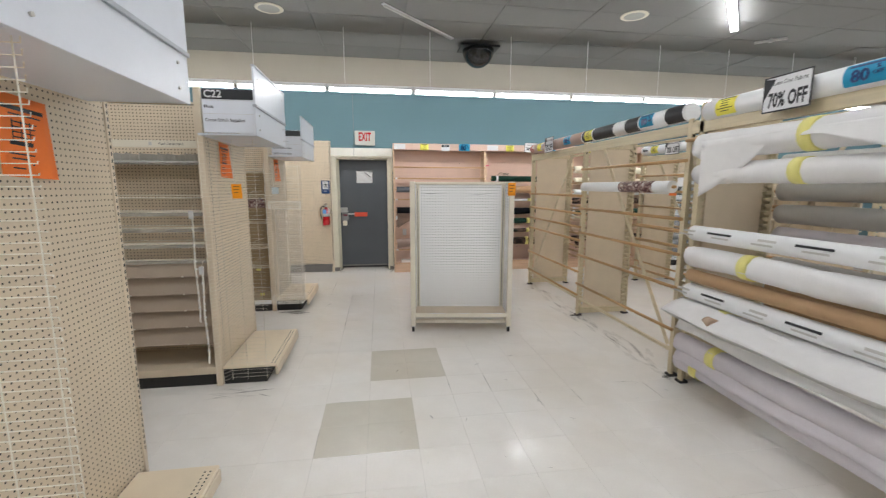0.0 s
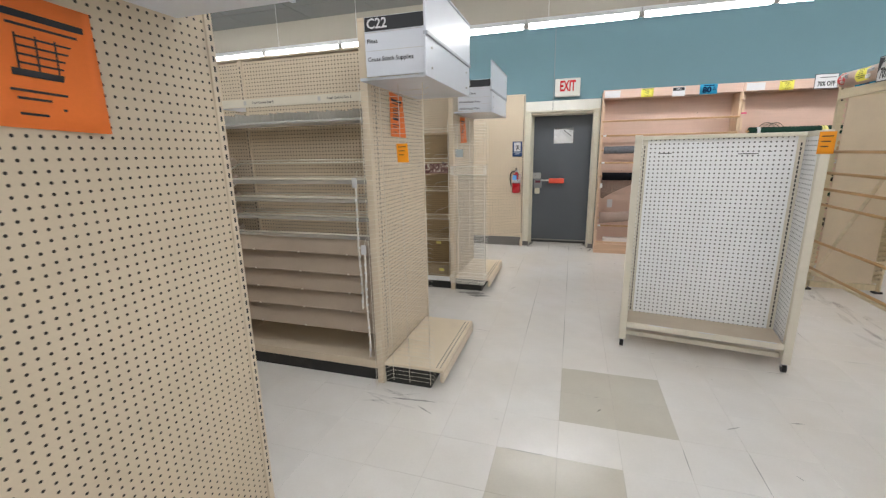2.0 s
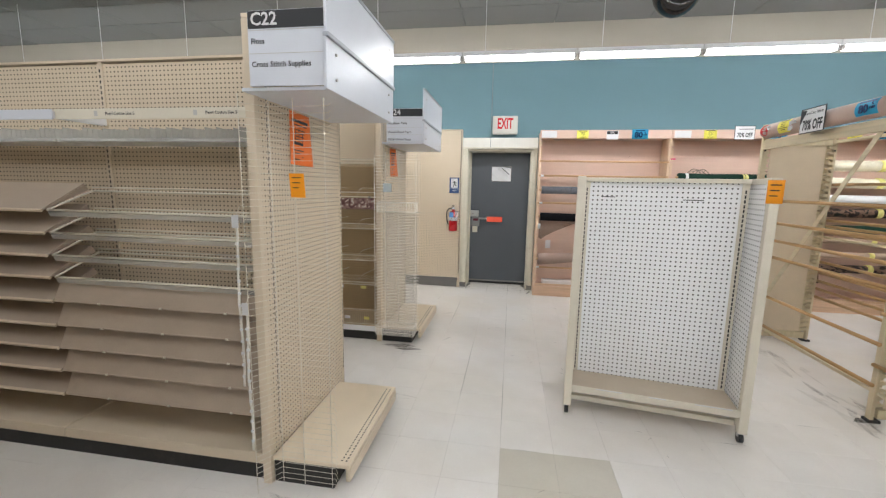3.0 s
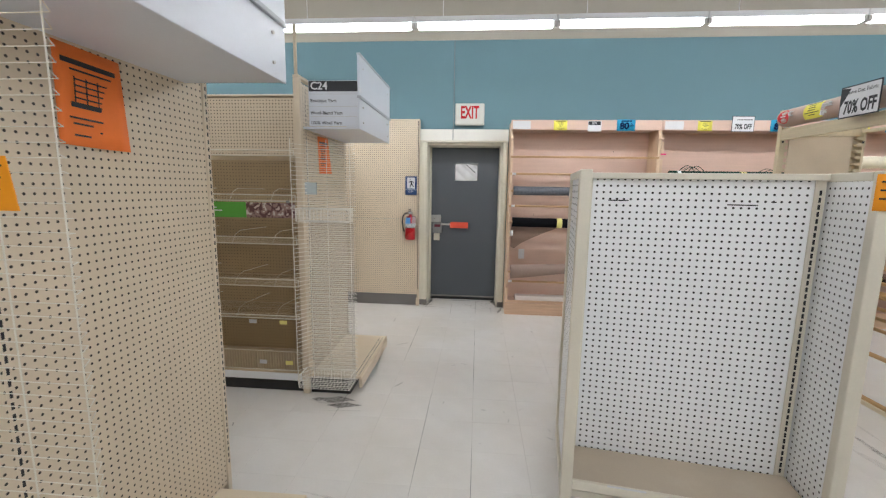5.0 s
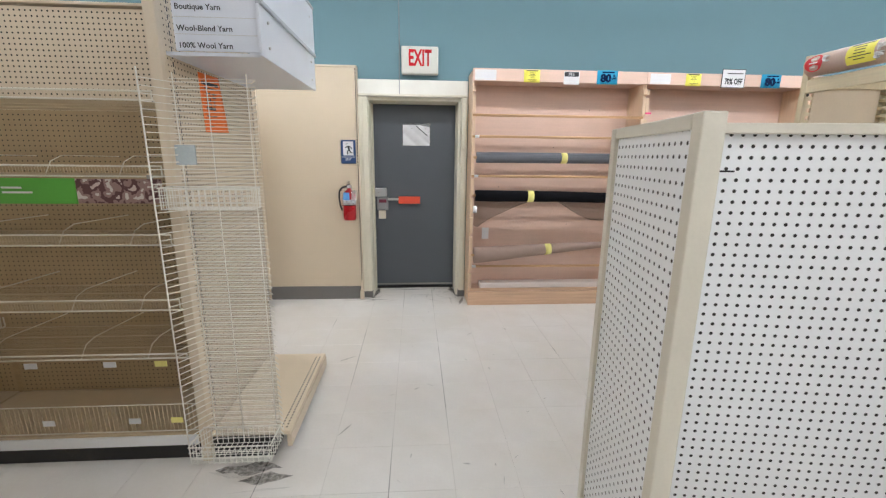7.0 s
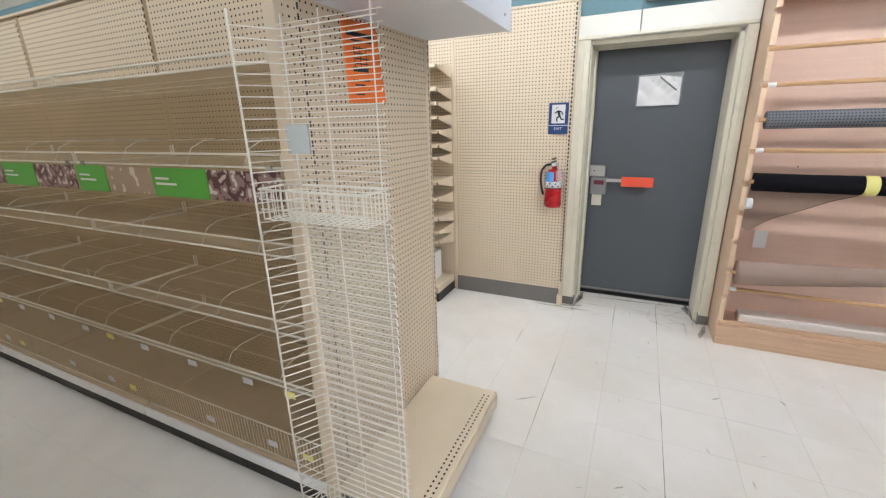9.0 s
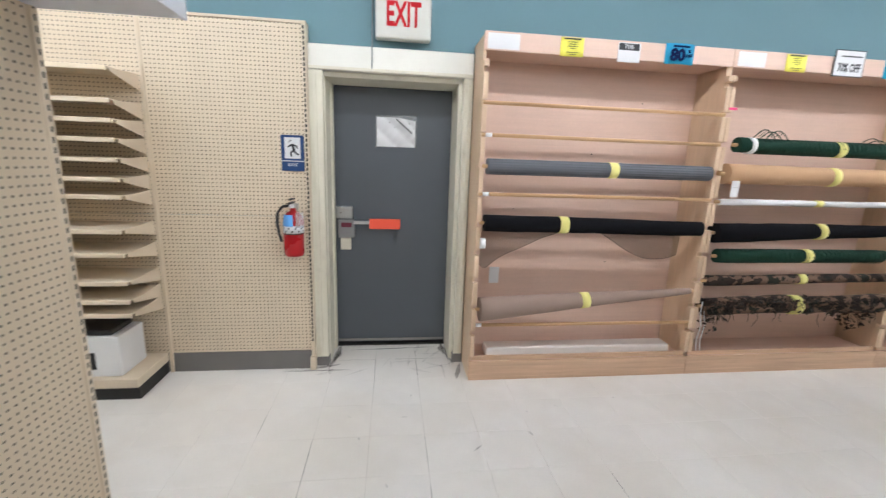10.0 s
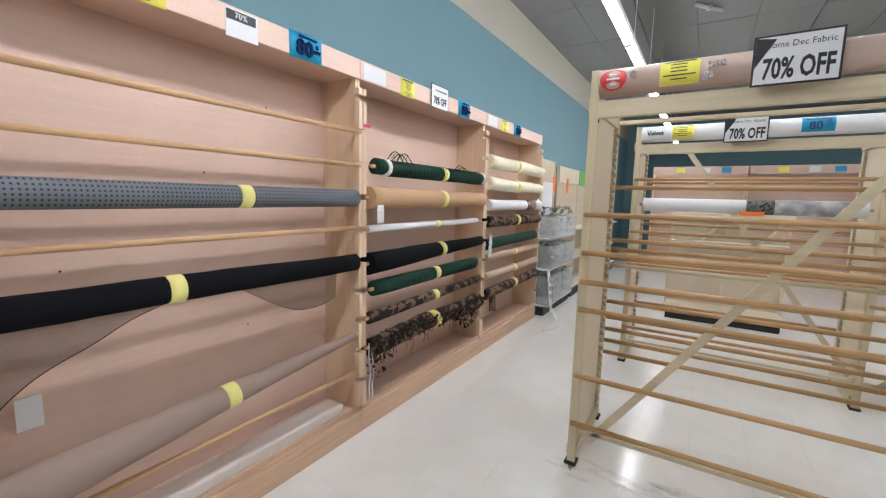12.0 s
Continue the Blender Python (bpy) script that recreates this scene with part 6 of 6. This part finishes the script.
sh = thing("thrown_sheet", (RX - 0.05, 1.0, 0.6), "loose white fabric sheet hanging forward off a roll", "fabric")
part("sheet", sheet(bm_new(), lambda u, v: (-0.02 - 0.17 * v - 0.015 * math.sin(11 * u) * v, 1.47 * u + 0.03 * v, 0.112 - 0.09 * v ** 1.4 + 0.008 * math.sin(7 * u + 2)), 22, 8, 0.003), WFAB, sh)
# underside of the same white cloth; the grey stands in for its shade
part("shaded_return_fold", sheet(bm_new(), lambda u, v: (-0.19 + 0.13 * v - 0.015 * math.sin(11 * u), 0.03 + 1.47 * u, 0.018 - 0.075 * v + 0.008 * math.sin(7 * u + 2)), 22, 4, 0.003), GREYR, sh)

RB = 4.585
ENDB = (5.96, 4.32, 2.68)
for i, y in enumerate(ENDB):
    rack_end(RB, y, i == 0)
rack_bay(RB, ENDB[0], ENDB[1], [(1.72, DP), (1.25, DP), (0.95, DP), (0.7, DP), (0.35, DP)], [(1.72, DP), (1.3, DP), (0.9, DP), (0.45, DP)], None, True, True)
rack_bay(RB, ENDB[1], ENDB[2], [(1.72, DP), (1.3, DP), (0.8, DP)], [(1.5, DP), (0.9, DP)], None)
header_tube(RB, ENDB[0] - 0.032, ENDB[1], WHITE, ((0.01, "letters"), (0.24, "yellow"), (0.6, "seventy"), (1.09, "blue")), "white header tube lettered Velvet with sale cards")
header_tube(RB, ENDB[1], ENDB[2], WHITE, ((0.2, "yellow"), (0.66, "seventy"), (1.2, "blue")), "white header tube with sale cards")
roll(4.38, 5.9, RB - 0.014, 1.5, 1.5, 0.058, 0.058, WHITE, "white boxed fabric roll with printed photo", along="y", group=G3, band=0)
pw3 = thing("printed_wrapper", (RB - 0.014, 4.5, 1.5), "grey printed photo wrapper on the white roll", "wrapper")
GREYPH = patchy("grey_photo", [(0.5, 0.5, 0.51), (0.3, 0.3, 0.31), (0.42, 0.42, 0.43), (0.62, 0.62, 0.63)], 9, 0.5)
GREYPH.node_tree.nodes["Color Ramp.001"].color_ramp.interpolation = "EASE"
part("wrapper", tube(bm_new(), (0, 0, 0), (0, 0.44, 0), 0.0595, 18), GREYPH, pw3)
part("dark_photo", tube(bm_new(), (0, 0.441, 0), (0, 0.62, 0), 0.0596, 18), patchy("dark_leaf_photo", [(0.05, 0.055, 0.045), (0.12, 0.13, 0.11), (0.2, 0.2, 0.19), (0.03, 0.03, 0.03)], 26, 0.5), pw3, "dark leafy photo")
part("orange_label", box(bm_new(), -0.062, -0.06, 0.5, 0.66, -0.07, -0.035), ORANGE, pw3, "orange price label under the wrapper")

# things seen beyond the second rack
bg = thing("beige_display_gondola", (6.75, 5.1, 0), "beige steel display gondola on black base", "gondola shelving")
part("back", box(bm_new(), 0.2, 0.23, -0.6, 0.65, 0.1, 1.35), CREAM, bg)
part("top", box(bm_new(), 0.0, 0.24, -0.62, 0.67, 1.35, 1.4, 0.006), CREAM, bg)
for y in (-0.62, 0.0, 0.64):
    part("post", box(bm_new(), 0.16, 0.2, y, y + 0.03, 0.0, 1.35), CREAM, bg)
part("deck", box(bm_new(), -0.2, 0.2, -0.6, 0.65, 0.13, 0.18, 0.006), CREAM, bg)
part("kick", box(bm_new(), -0.16, 0.2, -0.58, 0.63, 0.0, 0.128), DARK, bg)
for y in (-0.3, 0.33):
    part("brace", tube(bm_new(), (0.17, y - 0.26, 1.33), (0.17, y + 0.24, 0.62), 0.018, 6), CREAM, bg, "flat diagonal brace")
part("mid_shelf", box(bm_new(), -0.02, 0.2, -0.6, 0.65, 1.0, 1.03, 0.004), CREAM, bg)
for i in range(3):
    u = thing("fabric_wall_unit", (10.6, 6.4 - 1.7 * i, 0), "pink birch fabric unit on the far side", "fabric rack", "far fabric units")
    part("back_board", box(bm_new(), 0.28, 0.3, -1.66, 0.0, 0.1, 2.2), BIRCH_X, u)
    part("header_board", box(bm_new(), 0.0, 0.02, -1.66, 0.0, 2.12, 2.28, 0.003), BIRCH_X, u)
    for y in (0.0, -1.66):
        part("side_board", box(bm_new(), 0.021, 0.279, y - 0.012, y + 0.008, 0.0, 2.28), BIRCH_Z, u)
    part("plinth", box(bm_new(), 0.0, 0.02, -1.66, 0.0, 0.0, 0.15), PINE_X, u)
    for k in range(8):
        part("dowel", tube(bm_new(), (0.02, -1.65, 0.4 + 0.2 * k), (0.02, 0.0, 0.4 + 0.2 * k), 0.013, 8), DOWEL_Y, u)
    for y, m_ in ((-0.5, YELLOW), (-0.95, PAPER), (-1.3, BLUEP)):
        part("card", box(bm_new(), -0.004, -0.001, y - 0.09, y + 0.07, 2.15, 2.25), m_, u)
for i in range(3):
    g = thing("wall_gondola", (6.95 + 1.22 * i, 7.06, 0), "cream pegboard wall gondola with taupe shelves", "gondola shelving", "far wall gondolas")
    part("back", box(bm_new(), 0.0, 1.2, 0.33, 0.345, 0.1, 2.05), PEG_Y, g)
    part("header", box(bm_new(), 0.0, 1.2, 0.3, 0.32, 1.8, 2.05), GREENS if i == 1 else CREAM, g)
    for z in (0.15, 0.6, 1.05):
        part("shelf_board", box(bm_new(), 0.0, 1.2, 0.0, 0.32, z, z + 0.025, 0.003), FRAMEC, g)
    part("kick", box(bm_new(), 0.0, 1.2, 0.02, 0.3, 0, 0.148), DARK, g)

# ---- shopping cart at the start of the walk ----
ct = thing("shopping_cart", (0.3, -0.95, 0), "lime green and black plastic shopping cart", "shopping cart")
for i, (x, y) in enumerate(((-0.19, -0.38), (0.19, -0.38), (-0.14, 0.36), (0.14, 0.36))):
    wl = part("wheel", tube(bm_new(), (x - 0.014, y, 0.055), (x + 0.014, y, 0.055), 0.055, 14), BLACK, ct)
    part("fork", box(bm_new(), x - 0.02, x + 0.02, y - 0.015, y + 0.015, 0.1, 0.15, 0.004), STEEL, wl)
for s in (-1, 1):
    part("side_rail", wire(bm_new(), [(0.19 * s, -0.38, 0.15), (0.15 * s, 0.36, 0.15), (0.19 * s, -0.3, 0.5), (0.2 * s, -0.45, 0.98)], 0.013, 8), STEEL, ct)
part("handle", tube(bm_new(), (-0.22, -0.46, 0.98), (0.22, -0.46, 0.98), 0.017, 10), CARTG, ct)
rim = [(-0.2, -0.38, 0.95), (-0.125, 0.44, 0.95), (0.125, 0.44, 0.95), (0.2, -0.38, 0.95), (-0.2, -0.38, 0.95)]
part("basket_rim", wire(bm_new(), rim, 0.014, 8), CARTG, ct, "lime green rim")
for sx in (-0.115, 0.115):
    part("corner_guard", wire(bm_new(), [(sx * 1.0, 0.3, 0.955), (sx * 1.07, 0.445, 0.955), (sx * 0.4, 0.452, 0.955)], 0.019, 8), BLACK, ct, "black corner guard")
for k in range(12):
    t = k / 11
    part("basket_bar", wire(bm_new(), [(-0.12 + 0.24 * t, 0.44, 0.94), (-0.1 + 0.2 * t, 0.4, 0.52), (-0.16 + 0.32 * t, -0.34, 0.5), (-0.19 + 0.38 * t, -0.38, 0.94)], 0.004, 5), CARTG, ct)
for k in range(14):
    y = -0.36 + 0.78 * k / 13
    w2 = 0.195 - 0.075 * (k / 13)
    part("basket_bar", wire(bm_new(), [(-w2, y, 0.94), (-w2 * 0.84, y, 0.52), (w2 * 0.84, y, 0.52), (w2, y, 0.94)], 0.004, 5), CARTG, ct)

# ---- marks on the floor ----
def smear(bm, x, y, ang, ln, wd, rg_, z=0.0008):
    """A flat ragged streak."""
    n = 7
    c, s_ = math.cos(ang), math.sin(ang)
    up, dn = [], []
    for i in range(n + 1):
        t = i / n - 0.5
        h = wd * (1 - (2 * t) ** 2) * rg_.uniform(0.4, 1.0) + 0.0004
        o = wd * rg_.uniform(-0.22, 0.22)
        up.append(bm.verts.new((x + c * t * ln - s_ * (o + h), y + s_ * t * ln + c * (o + h), z)))
        dn.append(bm.verts.new((x + c * t * ln - s_ * (o - h), y + s_ * t * ln + c * (o - h), z)))
    for i in range(n):
        bm.faces.new((up[i], dn[i], dn[i + 1], up[i + 1]))


rs_ = random.Random(21)
b = bm_new()
for x, y, ln in ((1.2, 3.08, 0.09), (1.55, 3.22, 0.07), (0.5, 3.05, 0.05), (-0.42, 6.04, 0.14), (0.56, 6.45, 0.06), (0.89, 6.55, 0.05), (-1.5, 4.5, 0.2), (-1.35, 4.4, 0.16), (-1.25, 4.55, 0.05), (-0.3, 5.2, 0.12), (0.1, 5.6, 0.05), (0.35, 4.9, 0.04), (0.7, 2.3, 0.05), (1.5, 2.4, 0.04)):
    smear(b, x, y, rs_.uniform(0, 3.1), ln, 0.006, rs_)
for i in range(60):
    smear(b, rs_.uniform(-0.4, 2.6), rs_.uniform(0.8, 7.0), rs_.uniform(0, 3.1), rs_.uniform(0.01, 0.05), rs_.uniform(0.0012, 0.003), rs_)
tagged(new("scuff_marks", mesh_of("scuff_marks", b, SCUFF)), "black heel scuffs and specks on the vinyl floor", "scuff marks", kind="stuff")
b = bm_new()
for i in range(26):                       # darkened stretches of joint
    ix, iy = rs_.randint(-3, 7), rs_.randint(-5, 13)
    if rs_.random() < 0.75:
        smear(b, 0.278 + ix * 0.308, 2.893 + iy * 0.308 + 0.15, 1.5708 + rs_.uniform(-0.01, 0.01), rs_.uniform(0.15, 0.4), 0.0022, rs_, 0.0006)
    else:
        smear(b, 0.278 + ix * 0.308 + 0.15, 2.893 + iy * 0.308, rs_.uniform(-0.01, 0.01), rs_.uniform(0.1, 0.3), 0.002, rs_, 0.0006)
for x, y, a_, ln, wd in ((-0.34, 7.55, 1.4, 0.35, 0.02), (-0.38, 7.42, 0.3, 0.2, 0.02), (0.53, 7.6, 1.7, 0.4, 0.025), (0.58, 7.3, 1.3, 0.25, 0.02), (0.1, 7.7, 0.05, 0.7, 0.012), (-0.72, 4.92, 0.05, 0.32, 0.05), (-0.62, 4.86, 0.1, 0.25, 0.04), (-0.6, 2.86, 0.1, 0.3, 0.012), (-0.5, 2.78, -0.5, 0.12, 0.006), (-0.45, 7.36, 0.0, 0.5, 0.012), (2.74, 5.93, 0.2, 0.16, 0.03), (2.74, 4.3, 0.4, 0.25, 0.04), (2.78, 2.64, 0.3, 0.3, 0.05), (2.71, 3.4, 1.56, 0.5, 0.006), (-0.33, 7.62, 1.5, 0.3, 0.03), (0.5, 7.68, 1.6, 0.22, 0.03)):
    smear(b, x, y, a_, ln, wd, rs_, 0.0012)
for x, y, a_, ln in ((-0.03, 7.35, 1.5708, 0.55), (0.278, 7.4, 1.5708, 0.6), (0.53, 7.55, 1.5708, 0.4), (-0.2, 7.513, 0.0, 0.36), (0.3, 7.513, 0.0, 0.5), (-0.03, 4.6, 1.5708, 1.1), (0.278, 5.6, 1.5708, 0.9), (-0.338, 6.0, 1.5708, 0.7), (0.278, 4.1, 1.5708, 0.8)):
    smear(b, x, y, a_, ln, 0.0022, rs_, 0.0006)
tagged(new("floor_grime", mesh_of("floor_grime", b, GRIME)), "dark grime round fixture feet and worn tile joints", "grime", kind="stuff")

b = bm_new()
for i in range(70):                       # brown wear along the feet of the racks and round the door
    smear(b, rs_.gauss(2.74, 0.07), rs_.uniform(2.5, 6.0), 1.5708 + rs_.uniform(-0.3, 0.3), rs_.uniform(0.1, 0.4), rs_.uniform(0.01, 0.04), rs_, 0.0009 + 0.00001 * i)
for i in range(24):
    smear(b, rs_.uniform(-0.4, 0.6), rs_.uniform(7.3, 7.78), rs_.uniform(0, 3.1), rs_.uniform(0.08, 0.25), rs_.uniform(0.006, 0.02), rs_, 0.0016 + 0.00001 * i)
for i in range(14):
    smear(b, rs_.uniform(-0.85, -0.4), rs_.choice((2.85, 4.85, 3.95)) + rs_.uniform(-0.08, 0.08), rs_.uniform(-0.4, 0.4), rs_.uniform(0.1, 0.3), rs_.uniform(0.008, 0.025), rs_, 0.0018 + 0.00001 * i)
tagged(new("floor_stains", mesh_of("floor_stains", b, STAIN)), "faint brown wear stains on the vinyl floor", "stains", kind="stuff")

# ---- floor tiles ----
P = 0.308
TX, TY = 0.278, 2.893


def tile_bm(x0, x1, y0, y1):
    b = bm_new()
    v = [b.verts.new(p) for p in ((x0, y0, -0.001), (x1, y0, -0.001), (x1, y1, -0.001), (x0, y1, -0.001))]
    e = 0.0004
    t = [b.verts.new(p) for p in ((x0 + e, y0 + e, 0), (x1 - e, y0 + e, 0), (x1 - e, y1 - e, 0), (x0 + e, y1 - e, 0))]
    b.faces.new(t)
    for i in range(4):
        b.faces.new((v[i], v[(i + 1) % 4], t[(i + 1) % 4], t[i]))
    return b


tm = mesh_of("tile", tile_bm(0.0004, P - 0.0004, 0.0004, P - 0.0004), TILE)
tmb = mesh_of("beige_tile", tile_bm(0.0004, P - 0.0004, 0.0004, P - 0.0004), TILEB)
beige = {(i, j) for i in (0, 1) for j in (0, 1)} | {(i, j) for i in (-1, 0) for j in (-3, -2)}
near = {(i, j) for i in range(-5, 8) for j in range(-7, 15)}
rt = random.Random(11)
for i, j in sorted(near):
    o = part("tile", tmb if (i, j) in beige else tm, None, floor)
    o.matrix_basis = Matrix.Translation((TX + i * P, TY + j * P, rt.uniform(-0.0002, 0.0001)))
verts, faces = [], []
for i in range(int((X0 - TX) / P) - 1, int((X1 - TX) / P) + 1):
    for j in range(int((Y0 - TY) / P) - 1, int((Y1 + 0.4 - TY) / P) + 1):
        if (i, j) in near:
            continue
        x0, y0 = TX + i * P + 0.0005, TY + j * P + 0.0005
        x1, y1 = min(x0 + P - 0.001, X1), min(y0 + P - 0.001, Y1 + 0.42)
        k = len(verts)
        verts += [(x0, y0, 0), (x1, y0, 0), (x1, y1, 0), (x0, y1, 0), (x0, y0, -0.001), (x1, y0, -0.001), (x1, y1, -0.001), (x0, y1, -0.001)]
        faces += [(k, k + 1, k + 2, k + 3), (k + 4, k + 5, k + 1, k), (k + 5, k + 6, k + 2, k + 1), (k + 6, k + 7, k + 3, k + 2), (k + 7, k + 4, k, k + 3)]
me = bpy.data.meshes.new("tile_field")
me.from_pydata(verts, [], faces)
me.materials.append(TILE)
tf = part("tile_field", me, None, floor)
tf["kind"] = "stuff"
